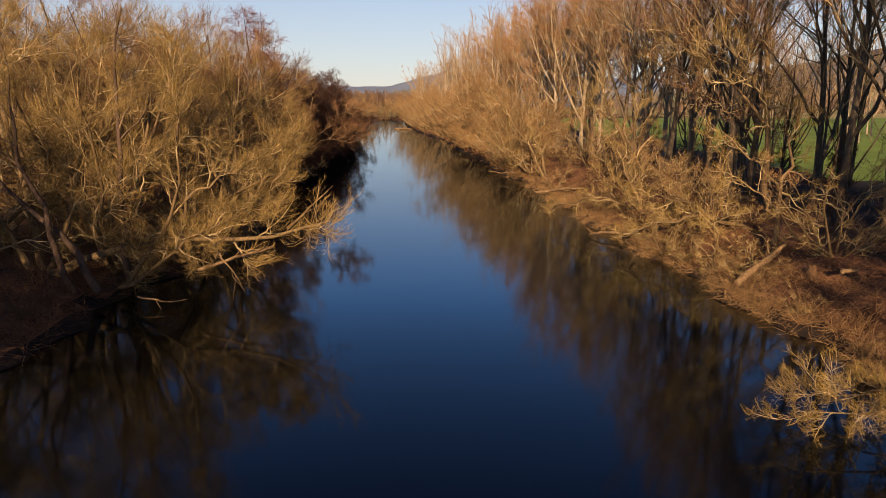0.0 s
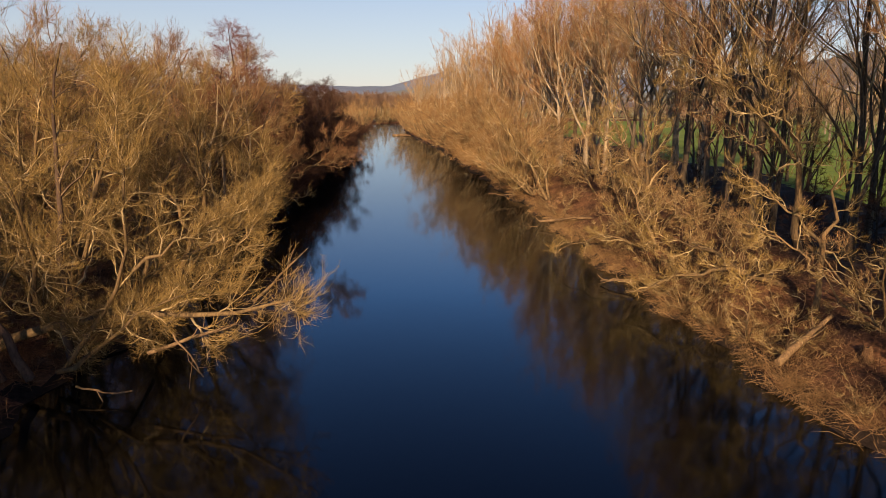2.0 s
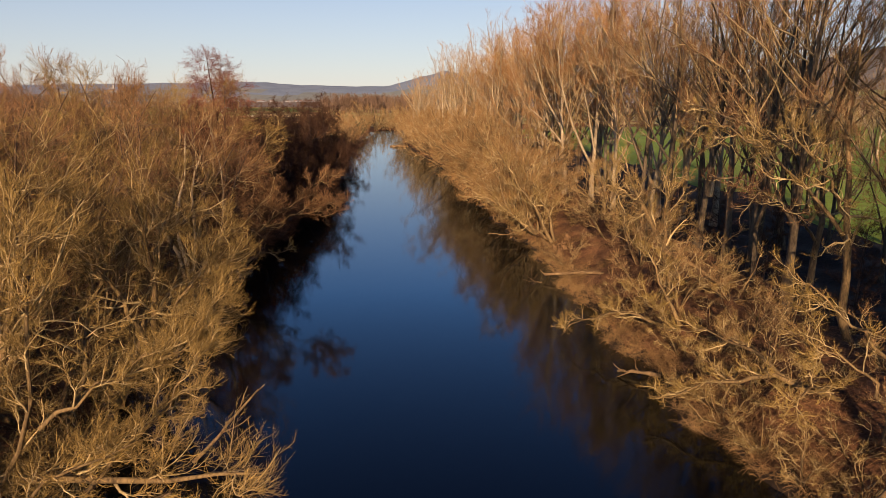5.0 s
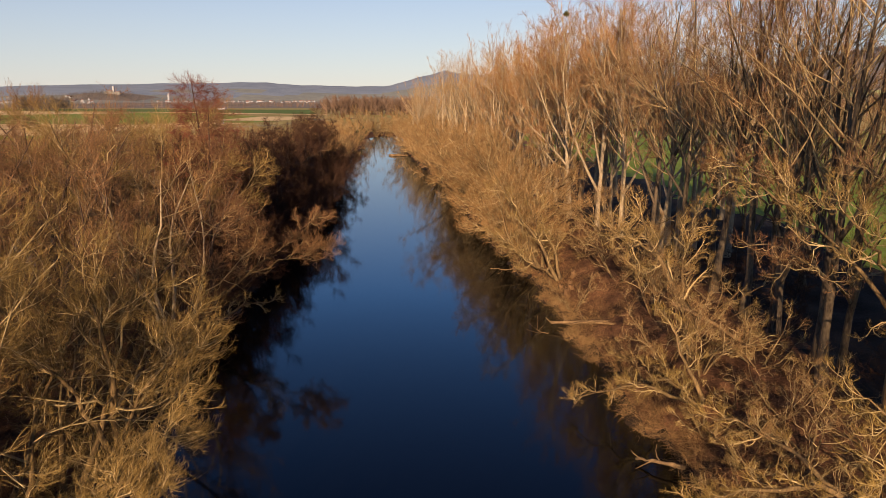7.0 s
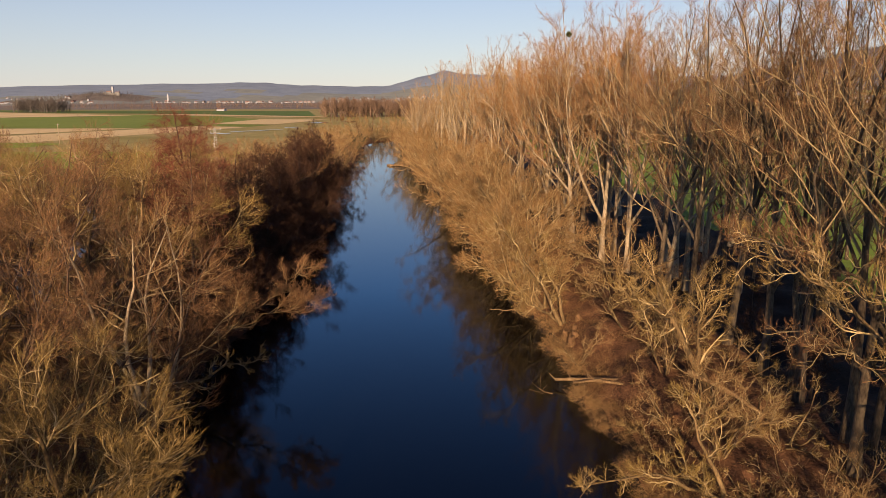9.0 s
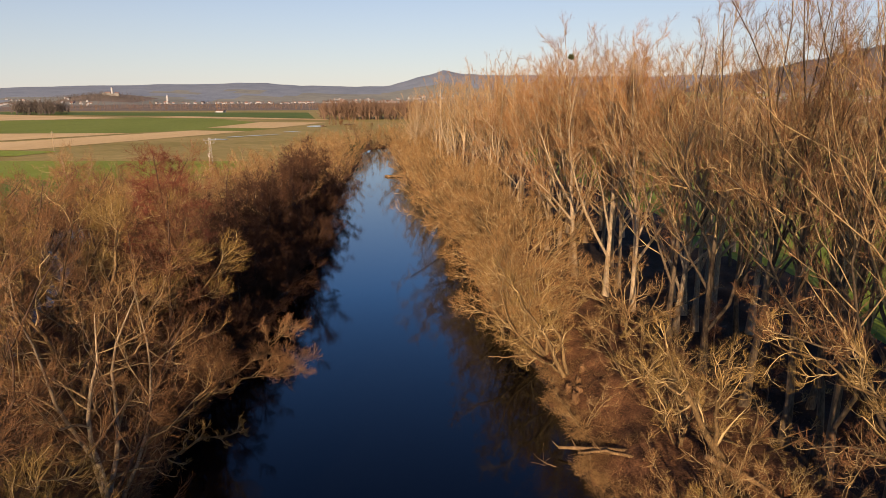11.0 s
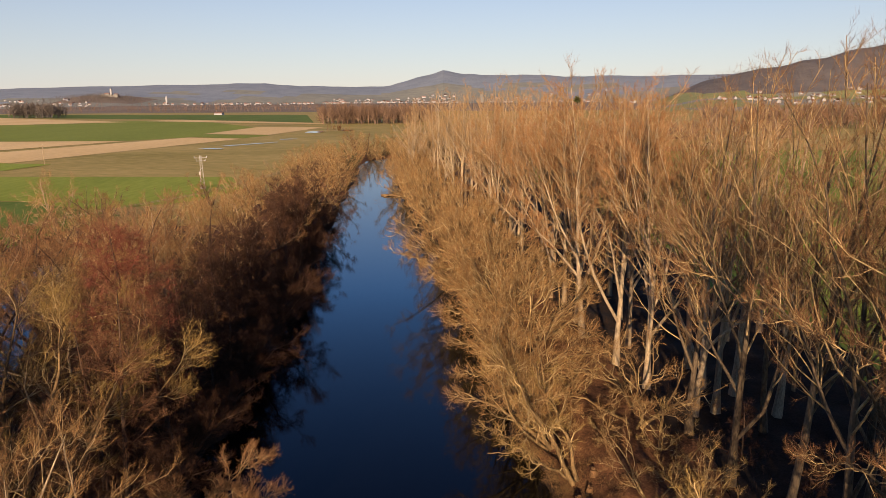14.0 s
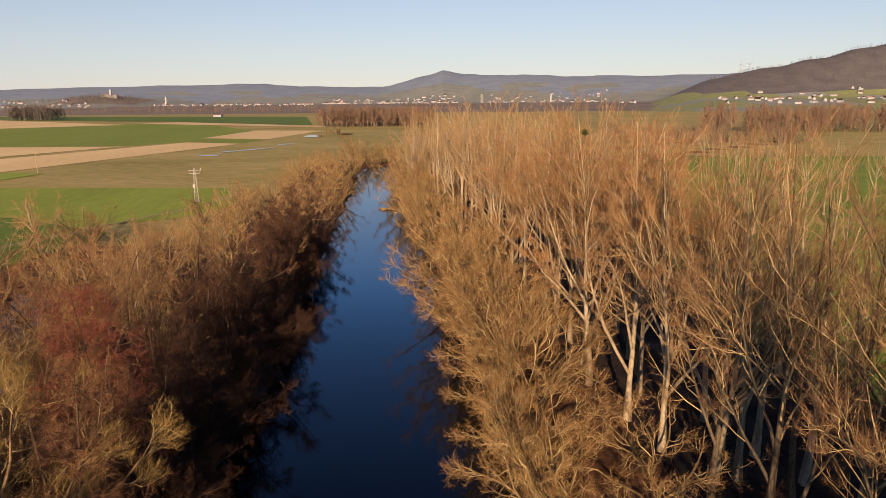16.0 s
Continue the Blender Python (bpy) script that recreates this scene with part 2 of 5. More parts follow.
def spikes(P, R, k=3):
    """Thin shoots that run out to a point: P (N, 2, 3); triangles, their fourth corner -1."""
    N = len(P)
    T = unit(P[:, 1] - P[:, 0])
    ref = np.where(np.abs(T[:, 2:3]) > 0.8, np.array([[1.0, 0.0, 0.0]]), np.array([[0.0, 0.0, 1.0]]))
    n1 = unit(np.cross(T, ref))
    n2 = np.cross(T, n1)
    a = np.arange(k) * 2 * np.pi / k
    ring = P[:, :1] + R[:, :1, None] * (np.cos(a)[:, None] * n1[:, None] + np.sin(a)[:, None] * n2[:, None])
    V = np.concatenate([ring, P[:, 1:2]], 1)
    i = np.arange(N * (k + 1)).reshape(N, k + 1)
    F = np.stack([i[:, :k], np.roll(i[:, :k], -1, axis=1), np.repeat(i[:, k:], k, 1), np.full((N, k), -1)], -1).reshape(-1, 4)
    return V.reshape(-1, 3), F


def blades(rng, P, R):
    """The finest twigs: slim tapering slivers, each turned its own way."""
    T = unit(P[:, 1] - P[:, 0])
    side = unit(np.cross(T, unit(rng.normal(0, 1, T.shape)))) * R[:, :1]
    V = np.stack([P[:, 0] - side, P[:, 0] + side, P[:, 1]], 1)
    i = np.arange(len(P) * 3).reshape(-1, 3)
    return V.reshape(-1, 3), np.concatenate([i, np.full((len(P), 1), -1)], 1)


def ribbons(rng, P, R):
    """Thin bending shoots, each a narrow strip along its line."""
    N, S, _ = P.shape
    side = unit(np.cross(P[:, -1] - P[:, 0], unit(rng.normal(0, 1, (N, 3)))))[:, None] * R[..., None]
    V = np.stack([P - side, P + side], 2)
    i = np.arange(N * S * 2).reshape(N, S, 2)
    F = np.stack([i[:, :-1, 0], i[:, :-1, 1], i[:, 1:, 1], i[:, 1:, 0]], -1).reshape(-1, 4)
    return V.reshape(-1, 3), F


def lines(P, R, k):
    if k == -2:
        return ribbons(np.random.default_rng(len(P)), P, R)
    if k < 0:
        return blades(np.random.default_rng(len(P)), P, R)
    return spikes(P, R) if k == 0 else tubes(P, R, k)


def merged(chunks):
    vs, fs, o = [], [], 0
    for v, f in chunks:
        vs.append(v)
        fs.append(np.where(f < 0, -1, f + o))
        o += len(v)
    return np.concatenate(vs), np.concatenate(fs)


def polylines(rng, start, way, length, S, rise=0.0, wobble=0.1):
    """Wandering lines from start along way that bend upward (rise > 0) or droop."""
    N = len(start)
    P = np.empty((N, S + 1, 3))
    P[:, 0], d = start, unit(way)
    step = (length / S)[:, None]
    for s in range(S):
        d = unit(d + rng.normal(0, wobble, (N, 3)) + np.array([0, 0, 1.0]) * rise / S)
        P[:, s + 1] = P[:, s] + d * step
    return P


def sprout(rng, P, R, count, t0, t1, angle, spread, length, taper_len, S, rise, wobble, r0, r1, ratio=0.6, outward=0.0, centre=None, hull=None):
    """Children along each parent line: count per parent, at angle degrees from it; r0 caps the base radius, r1 is the tip's."""
    N, S0, _ = P.shape
    u = (np.arange(count)[None] + rng.random((N, count))) / count * (t1 - t0) + t0
    f = np.minimum(u * (S0 - 1), S0 - 1.001)
    i = f.astype(int)
    w = (f - i)[..., None]
    n = np.arange(N)[:, None]
    start = P[n, i] * (1 - w) + P[n, i + 1] * w
    way = unit(P[n, i + 1] - P[n, i])
    rad = R[n, i] * (1 - w[..., 0]) + R[n, i + 1] * w[..., 0]
    side = unit(np.cross(way, unit(rng.normal(0, 1, way.shape))))
    if outward and centre is not None:
        side = unit(side + outward * unit((start - centre) * np.array([1, 1, 0.2])))
    a = np.radians(rng.normal(angle, spread, u.shape))[..., None]
    d = way * np.cos(a) + side * np.sin(a)
    L = length * (1 - taper_len * (u - t0) / max(t1 - t0, 1e-6)) * rng.uniform(0.6, 1.25, u.shape)
    if hull is not None:
        # length to the rounded outline of the crown
        o, e = (start - centre) / hull, d / hull
        qa, qb, qc = (e * e).sum(-1), (o * e).sum(-1), (o * o).sum(-1) - 1
        reach = (-qb + np.sqrt(np.maximum(qb * qb - qa * qc, 0))) / qa
        L = np.clip(reach * rng.uniform(0.7, 1.05, u.shape), length * 0.25, length * 1.9)
    Q = polylines(rng, start.reshape(-1, 3), d.reshape(-1, 3), L.ravel(), S, rise, wobble)
    base = np.minimum(rad.ravel() * ratio, r0)
    t = np.linspace(0, 1, S + 1)
    return Q, base[:, None] * (1 - t) + np.minimum(r1, base)[:, None] * t


def line_tree(kind, label, mats, trunks, limbs, crown, category="tree", group="", tall=0.0):
    """A bare tree out of its polylines: an empty at the root with each trunk and main limb, and the crown of fine branches and twigs."""
    root = tagged(new(kind), label, category, group)
    root.empty_display_size = 0.5
    if tall:
        s = tall / max(P[..., 2].max() for P, _, _ in [trunks, *crown])
        trunks, limbs = (trunks[0] * s, *trunks[1:]), (limbs[0] * s, *limbs[1:])
        crown = [(P * s, R, k) for P, R, k in crown]
    for name, (P, R, k) in (("trunk", trunks), ("limb", limbs)):
        for i in range(len(P)):
            v, f = tubes(P[i:i + 1], R[i:i + 1], k)
            mesh_object(name, v, f, mats[0], root)
    chunks = [lines(P, R, k) for P, R, k in crown]
    v, f = merged(chunks)
    ob = tagged(mesh_object("crown", v, f, mats[1], root), kind="stuff")
    if len(mats) > 2:
        # the boughs keep their bark, the twigs their own colour
        ob.data.materials.append(mats[2])
        ob.data.polygons.foreach_set("material_index", np.where(np.arange(len(f)) < len(chunks[0][1]) + len(chunks[1][1]), 1, 0).astype(np.int32))
    return root


def flare(R, foot=1.5):
    R = R.copy()
    R[:, 0] *= foot
    return R


NO_LIMBS = (np.zeros((0, 2, 3)), np.zeros((0, 2)), 3)


def poplar(seed, H=30.0, r=0.45, leaders=5, fork=0.2, label="", near=True, kind="poplar_tree", bark=None, twig=None):
    """A trunk that forks low into a fan of rising leaders, with rising branches on them and a haze of twigs toward the tips."""
    rng = np.random.default_rng(seed)
    t = np.linspace(0, 1, 9)
    P0 = polylines(rng, np.array([[0, 0, -0.4]]), np.array([[rng.normal(0, 0.025), rng.normal(0, 0.025), 1]]), np.array([H * 0.94]), 8, 0.35, 0.035)
    R0 = flare((r * (1 - t) ** 1.15 + 0.02)[None], 1.45)
    P1, R1 = sprout(rng, P0, R0, leaders, fork, 0.56, 30, 8, H * 0.62, 0.36, 7, 0.55, 0.12, r * 0.62, 0.02, 0.6 if twig else 0.72)
    n2, n3, n4 = (12, 8, 20) if near else (6, 6, 9)
    if twig:
        n4 = n4 - 4
    hull = np.array([H * 0.21, H * 0.21, H * 0.45])
    c = np.array([0, 0, H * 0.57])
    P2a, R2a = sprout(rng, P0, R0, n2 + 4, 0.34, 0.97, 40, 12, H * 0.15, 0.45, 4, 0.5, 0.16, 0.09, 0.018, 0.5, 0, c, hull)
    P2b, R2b = sprout(rng, P1, R1, n2, 0.22, 0.98, 36, 12, H * 0.12, 0.4, 4, 0.5, 0.22, 0.065, 0.012, 0.55, 0.5, c, hull)
    P2, R2 = np.concatenate([P2a, P2b]), np.concatenate([R2a, R2b])
    thick = 1.0 if near else 1.6
    P3, R3 = sprout(rng, P2, R2, n3, 0.25, 1.0, 38, 12, H * 0.055, 0.35, 3 if near else 1, 0.5, 0.26, 0.016 * thick, 0.006 * thick, 0.6, 0.3, c)
    P4, R4 = sprout(rng, P3, R3, n4, 0.08, 1.0, 36, 14, H * 0.026, 0.3, 1, 0.3, 0.12, 0.0085 * thick, 0.005, 0.9)
    return line_tree(kind, label, (bark or M_POPLAR_BARK, twig or (M_POPLAR_TWIG if near else M_FAR_TWIG), M_TAN_BRANCH if twig else M_PALE_BRANCH), (P0, R0, 8 if near else 5), (P1, R1, 6 if near else 4), [(P2, R2, 4 if near else 3), (P3, R3, -2), (P4, R4, -1)], tall=H)


def shoots(rng, P0, R0, H, r, c, near=True, counts=None, t0=0.15, hull=None):
    """Crooked boughs along the stems, crooked branches on them, on these bent shoots that turn up, and a fuzz of fine twigs."""
    n1, n2, n3 = counts or ((8, 7, 13) if near else (6, 5, 12))
    free = hull is None
    thick = 1.0 if near else 1.5
    P1, R1 = sprout(rng, P0, R0, n1, t0, 0.97, 52, 16, H * 0.3, 0.45, 6 if near else 3, 0.2, 0.32, r * 0.40, 0.018, 0.6, 0.7, c, hull)
    P2, R2 = sprout(rng, P1, R1, n2, 0.15 if free else 0.3, 1.0, 48, 16, H * (0.15 if free else 0.12), 0.3, 4 if near else 2, 0.55, 0.36, 0.026 * thick, 0.008 * thick, 0.66, 0.7, c)
    P3, R3 = sprout(rng, P2, R2, max(4, round(n3 * 0.56)), 0.1, 1.0, 42, 18, H * (0.075 if free else 0.06), 0.3, 3 if near else 1, 0.7, 0.26, 0.0085 * thick, 0.005 * thick, 0.75, 0.5, c)
    P4, R4 = sprout(rng, P3, R3, 8 if near else 5, 0.12, 1.0, 42, 16, H * (0.033 if free else 0.024), 0.25, 1, 0.3, 0.1, 0.0062 * thick, 0.004, 0.95, 0.3, c)
    return [(P1, R1, 3), (P2, R2, 3 if near else -2), (P3, R3, -2), (P4, R4, -1)]


def smooth_line(points, n, rng, wobble=0.14):
    p = np.array(points, float)
    s = np.concatenate([[0], np.cumsum(np.linalg.norm(np.diff(p, axis=0), axis=1))])
    u = np.linspace(0, s[-1], n + 1)
    q = np.stack([np.interp(u, s, p[:, k]) for k in range(3)], 1)
    for _ in range(2):
        q[1:-1] = 0.25 * q[:-2] + 0.5 * q[1:-1] + 0.25 * q[2:]
    q[1:-1] += rng.normal(0, wobble, q[1:-1].shape)
    return q


def shaped_tree(seed, stems, H, label, counts=(8, 6, 6), mats=None, kind="willow_tree", t0=0.3):
    """A tree whose main stems follow given bends: (points from foot to tip, foot radius)."""
    rng = np.random.default_rng(seed)
    x0, y0, z0 = stems[0][0][0]
    P0 = np.stack([smooth_line(p, 9, rng) for p, _ in stems]) - np.array([x0, y0, z0])
    t = np.linspace(0, 1, 10)
    R0 = np.stack([r * (1 - 0.85 * t) for _, r in stems])
    c = P0.reshape(-1, 3).mean(0)
    crown = shoots(rng, P0, R0, H, max(r for _, r in stems), c, True, counts and (counts[0], counts[1], counts[2] * 2), t0)
    root = line_tree(kind, label, mats or (M_WILLOW_BARK, M_WILLOW_TWIG, M_WILLOW_BRANCH), (P0, R0, 7), NO_LIMBS, crown)
    root.matrix_basis = pose(x0, y0, z0)
    PLACED.append((x0, y0))
    return root


PLACED = []


def willow(seed, H=14.0, stems=4, spread=22.0, lean=(0, 0), r=0.24, near=True, label="", kind="willow_tree", mats=None, rise=0.25, category="tree", counts=None):
    rng = np.random.default_rng(seed)
    a = (np.arange(stems) + rng.random(stems) * 0.8) / stems * 6.28
    s = np.radians(np.abs(rng.normal(spread, spread * 0.4, stems)))
    way = np.stack([np.cos(a) * np.sin(s) + lean[0], np.sin(a) * np.sin(s) + lean[1], np.cos(s)], 1)
    start = np.stack([np.cos(a) * r, np.sin(a) * r, np.full(stems, -0.3)], 1)
    S0 = 8 if near else 5
    t = np.linspace(0, 1, S0 + 1)
    L = H * rng.uniform(0.68, 0.95, stems) * (1 + 0.2 * np.hypot(*lean))
    P0 = polylines(rng, start, way, L, S0, rise, 0.17)
    R0 = flare(r * rng.uniform(0.6, 1.0, stems)[:, None] * (1 - t) ** 0.85 + 0.018, 1.4)
    c = np.array([lean[0] * H * 0.4, lean[1] * H * 0.4, H * 0.52])
    hull = np.array([H * 0.41, H * 0.41, H * 0.47]) if not any(lean) else None
    crown = shoots(rng, P0, R0, H, r, c, near, counts, 0.15, hull)
    return line_tree(kind, label, mats or (M_WILLOW_BARK, M_WILLOW_TWIG, M_WILLOW_BRANCH), (P0, R0, 7 if near else 5), NO_LIMBS, crown, category, tall=H)


def alder(seed, H=16.0, r=0.22, label="", mats=None, side=8):
    """A straight stem with level branches in tiers and hanging catkins and cones."""
    rng = np.random.default_rng(seed)
    t = np.linspace(0, 1, 9)
    P0 = polylines(rng, np.array([[0, 0, -0.3]]), np.array([[rng.normal(0, 0.04), rng.normal(0, 0.04), 1]]), np.array([H]), 8, 0.2, 0.04)
    R0 = flare((r * (1 - t) + 0.02)[None], 1.4)
    P1, R1 = sprout(rng, P0, R0, 46, 0.12, 0.99, 68, 14, H * 0.32, 0.72, 4, 0.12, 0.16, 0.06, 0.014, 0.45)
    P2, R2 = sprout(rng, P1, R1, side, 0.15, 1.0, 48, 14, H * 0.085, 0.4, 2, 0.1, 0.16, 0.022, 0.009, 0.6)
    P3, R3 = sprout(rng, P2, R2, 22, 0.1, 1.0, 45, 14, H * 0.042, 0.3, 1, -0.1, 0.1, 0.016, 0.010, 0.8)
    return line_tree("alder_tree", label, mats or (M_ALDER_BARK, M_ALDER_TWIG), (P0, R0, 7), NO_LIMBS, [(P1, R1, 3), (P2, R2, 3), (P3, R3, -1)])


# ---- ground, river and fields ----
BANK_Y = [-60, 0, 24, 38, 52, 66, 80, 95, 108, 130, 161, 185, 222, 272, 321, 350, 372, 392, 420, 540]
RIGHT_X = [18, 17, 15.3, 13.9, 12.2, 11.4, 10.6, 8.0, 7.4, 4.5, 2.0, -1.5, -7.5, -13.5, -17.5, -17, -9, 22, 120, 240]
LEFT_X = [-18, -17, -16.3, -15.2, -16.5, -18.0, -18.5, -18.5, -19.5, -21, -23, -24.5, -27.5, -30.5, -34, -37, -36, -24, 62, 200]


def right_bank(y):
    return np.interp(y, BANK_Y, RIGHT_X) + 0.5 * np.sin(y * 0.55) + 0.35 * np.sin(y * 1.27 + 1)


def left_bank(y):
    return np.interp(y, BANK_Y, LEFT_X) + 0.5 * np.sin(y * 0.47 + 2) + 0.35 * np.sin(y * 1.41)


def step(x, a, b):
    t = np.clip((x - a) / (b - a), 0, 1)
    return t * t * (3 - 2 * t)


# far skyline: bearing (x over y) and height of the crest at 4300 m
RIDGE_B = [-1.4, -0.68, -0.56, -0.40, -0.25, -0.20, -0.077, -0.037, 0.0, 0.03, 0.085, 0.17, 0.33, 0.42, 0.6, 1.4]
RIDGE_H = [70, 82, 100, 112, 124, 106, 102, 156, 195, 170, 168, 156, 150, 156, 165, 160]
# the wooded hill with the village at its foot: bearing and height of the crest at 2500 m
NEAR_B = [0.30, 0.34, 0.37, 0.41, 0.47, 0.52, 0.61, 0.75, 1.2]
NEAR_H = [12, 46, 66, 90, 117, 140, 192, 238, 200]


def ground_height(x, y):
    x, y = np.asarray(x, float), np.asarray(y, float)
    near = (y < 560)
    r, l = right_bank(y), left_bank(y)
    out = np.maximum(x - r, l - x)
    rough = 0.18 * np.sin(x * 0.9 + 1.3 * np.sin(y * 0.41)) + 0.14 * np.sin(y * 0.83 + 1.1 * np.sin(x * 0.57))
    h_right = 2.1 - 1.45 * step(out, 12.5, 17) + 0.65 * step(out, 24, 40)
    h = -1.6 + (1.6 + 0.45) * step(out, -3.0, 0.7) + np.where(x > 0, h_right - 0.45, 0.75) * step(out, 0.7, 6) + rough * step(out, 0.3, 3) * (1 - step(out, 24, 40))
    # backwater among the trees
    back = np.abs(x + 38 + (y - 70) * 0.36)
    h = h - 1.9 * (1 - step(back, 3.0, 7.0)) * step(y, 78, 92) * (1 - step(y, 150, 165))
    h = np.where(near, h, 1.2)
    y1 = np.maximum(y, 1.0)
    b, d = x / y1, np.hypot(x, y)
    far = np.interp(b, RIDGE_B, RIDGE_H) * step(d, 2950, 4300) * (y > 0) * (1 + 0.02 * np.sin(b * 60) + 0.01 * np.sin(b * 171 + 1))
    hill = (np.interp(b, NEAR_B, NEAR_H) * step(y, 2080, 2650) + 22 * step(y, 1500, 2000) * step(b, 0.3, 0.38)) * (y > 0) * (1 + 0.03 * np.sin(b * 90))
    knoll = 20 * np.exp(-((x + 1406) / 150) ** 2 - ((y - 3000) / 160) ** 2) + 12 * np.exp(-((x + 1500) / 260) ** 2 - ((y - 3050) / 200) ** 2)
    return h + np.maximum(far, hill) + knoll


def spaced(a, b, n, power=2.2):
    return list(a + (b - a) * (np.arange(1, n + 1) / n) ** power)


xs = np.array(sorted([-80 - v for v in spaced(0, 4700, 62)] + list(np.arange(-80, -45, 2.5)) + list(np.arange(-45, 46, 1.0)) + list(np.arange(48, 81, 2.5)) + [80 + v for v in spaced(0, 4700, 62)]))
ys = np.array(sorted([-40 - v for v in spaced(0, 900, 12)] + list(np.arange(-40, 10, 5)) + list(np.arange(10, 150, 1.25)) + list(np.arange(150, 560, 4)) + [560 + v for v in spaced(0, 4350, 80, 1.5)]))
gx, gy = np.meshgrid(xs, ys)
gv = np.stack([gx, gy, ground_height(gx, gy)], -1).reshape(-1, 3)
gi = np.arange(gv.shape[0]).reshape(len(ys), len(xs))
gf = np.stack([gi[:-1, :-1], gi[:-1, 1:], gi[1:, 1:], gi[1:, :-1]], -1).reshape(-1, 4)
ground = tagged(mesh_object("ground", gv, gf, M_GROUND), "brown leaf-littered river banks running into a wide plain", "ground", kind="structure")
ground.data.materials.append(M_HAZED_WOODHILL)
ground.data.materials.append(M_GRASS)
ground.data.materials.append(M_OLIVE)
ground.data.materials.append(M_DAMP_SHADED_SOIL)
ground.data.materials.append(M_HAZED_HILL)
ground.data.materials.append(M_HAZED_FIELDS)
ground.data.materials.append(M_FARGREEN)
ground.data.materials.append(M_SCRUB)
cx, cy = gv[gf][:, :, 0].mean(1), gv[gf][:, :, 1].mean(1)
slot = np.zeros(len(gf), dtype=np.int32)
reach = cx - right_bank(np.minimum(cy, 520))
# ground behind the levee: the poplars' shade painted as near-black soil
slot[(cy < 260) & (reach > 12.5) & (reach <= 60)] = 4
# the same soil as a dark damp edge at the water
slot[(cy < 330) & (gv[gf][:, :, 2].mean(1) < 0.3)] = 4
slot[(cy < 560) & (reach > 32 + 2.5 * np.sin(cy * 0.13) + 0.06 * cy)] = 2
slot[(cy < 560) & ((cx < -95) | ((cy > 190) & (cx < left_bank(np.minimum(cy, 520)) - 24)))] = 3
slot[(cy >= 560) & (cx < 60)] = 3
slot[(cy >= 560) & (cx >= 60)] = 3
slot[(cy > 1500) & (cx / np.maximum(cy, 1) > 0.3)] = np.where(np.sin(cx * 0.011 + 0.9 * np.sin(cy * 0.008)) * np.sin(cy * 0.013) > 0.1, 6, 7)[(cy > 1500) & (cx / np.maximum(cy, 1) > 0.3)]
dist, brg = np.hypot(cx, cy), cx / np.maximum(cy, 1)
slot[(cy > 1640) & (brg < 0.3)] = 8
# beyond 2750 m the ground takes the haze-toned field colour
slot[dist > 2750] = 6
# the far ridge gets the woodland colour with haze painted in
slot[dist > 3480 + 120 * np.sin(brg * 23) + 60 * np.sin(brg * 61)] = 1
patch = np.sin(brg * 31 + 1.3 * np.sin(dist * 0.004)) * np.sin(dist * 0.011 + 2 * np.sin(brg * 19))
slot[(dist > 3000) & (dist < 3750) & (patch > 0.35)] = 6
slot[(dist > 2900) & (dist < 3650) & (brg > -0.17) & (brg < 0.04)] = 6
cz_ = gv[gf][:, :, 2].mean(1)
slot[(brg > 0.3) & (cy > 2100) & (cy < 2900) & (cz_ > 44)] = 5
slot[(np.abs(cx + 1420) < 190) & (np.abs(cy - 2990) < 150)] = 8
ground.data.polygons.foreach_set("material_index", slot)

wy = np.arange(-60, 560, 20.0)
wv = np.array([(x, y, 0.0) for y in wy for x in (-140.0, 0.0, 260.0)])
wi = np.arange(len(wv)).reshape(-1, 3)
tagged(mesh_object("water", wv, np.stack([wi[:-1, :-1], wi[:-1, 1:], wi[1:, 1:], wi[1:, :-1]], -1).reshape(-1, 4), M_WATER, smooth=False),
       "calm dark river water mirroring trees and sky", "river", kind="structure")


def field(name, corners, mat, z, label, category="field"):
    bm = bmesh.new()
    bm.faces.new([bm.verts.new((x, y, z)) for x, y in corners])
    bmesh.ops.triangulate(bm, faces=bm.faces[:])
    return tagged(part(name, bm, mat), label, category, kind="structure")


field("field", [(-86, 150), (-80, 205), (-92, 212), (-118, 228.5), (-310, 266.5), (-310, 140)], M_DARKGREEN, 1.30, "dark green field of young winter crop", "field")
field("field", [(-92, 213), (-118, 229.5), (-310, 267.5), (-310, 305), (-165, 296), (-78, 291), (-62, 252), (-72, 225)], M_GREEN, 1.34, "bright green field of winter wheat")
field("field", [(-300, 308), (-182, 320), (-178, 348), (-203, 354), (-330, 362)], M_GREEN, 1.38, "narrow green corner of crop between ploughed strips")
field("field", [(-202, 356), (-149, 551), (-196, 572), (-250, 428), (-300, 380)], M_TAN, 1.36, "pale tan bare ploughed field")
field("field", [(-262, 440), (-225, 530), (-345, 530), (-340, 440)], M_TAN, 1.40, "pale tan bare ploughed strip")
field("field", [(-400, 534), (-226, 534), (-196, 578), (-150, 556), (-140, 600), (-205, 626), (-198, 768), (-335, 1000), (-640, 1050)], M_GREEN, 1.34, "wide green field of winter wheat")
field("field", [(-203, 628), (-142, 606), (-122, 755), (-196, 770)], M_TAN, 1.42, "pale tan stubble field near flooded meadow")
field("field", [(-560, 850), (-421, 968), (-765, 1242), (-1000, 1242)], M_TAN, 1.60, "pale tan bare field far off on the plain")
field("field", [(-421, 1008), (-128, 838), (-150, 885), (-390, 1070)], M_TAN, 1.60, "pale tan strip of bare field")
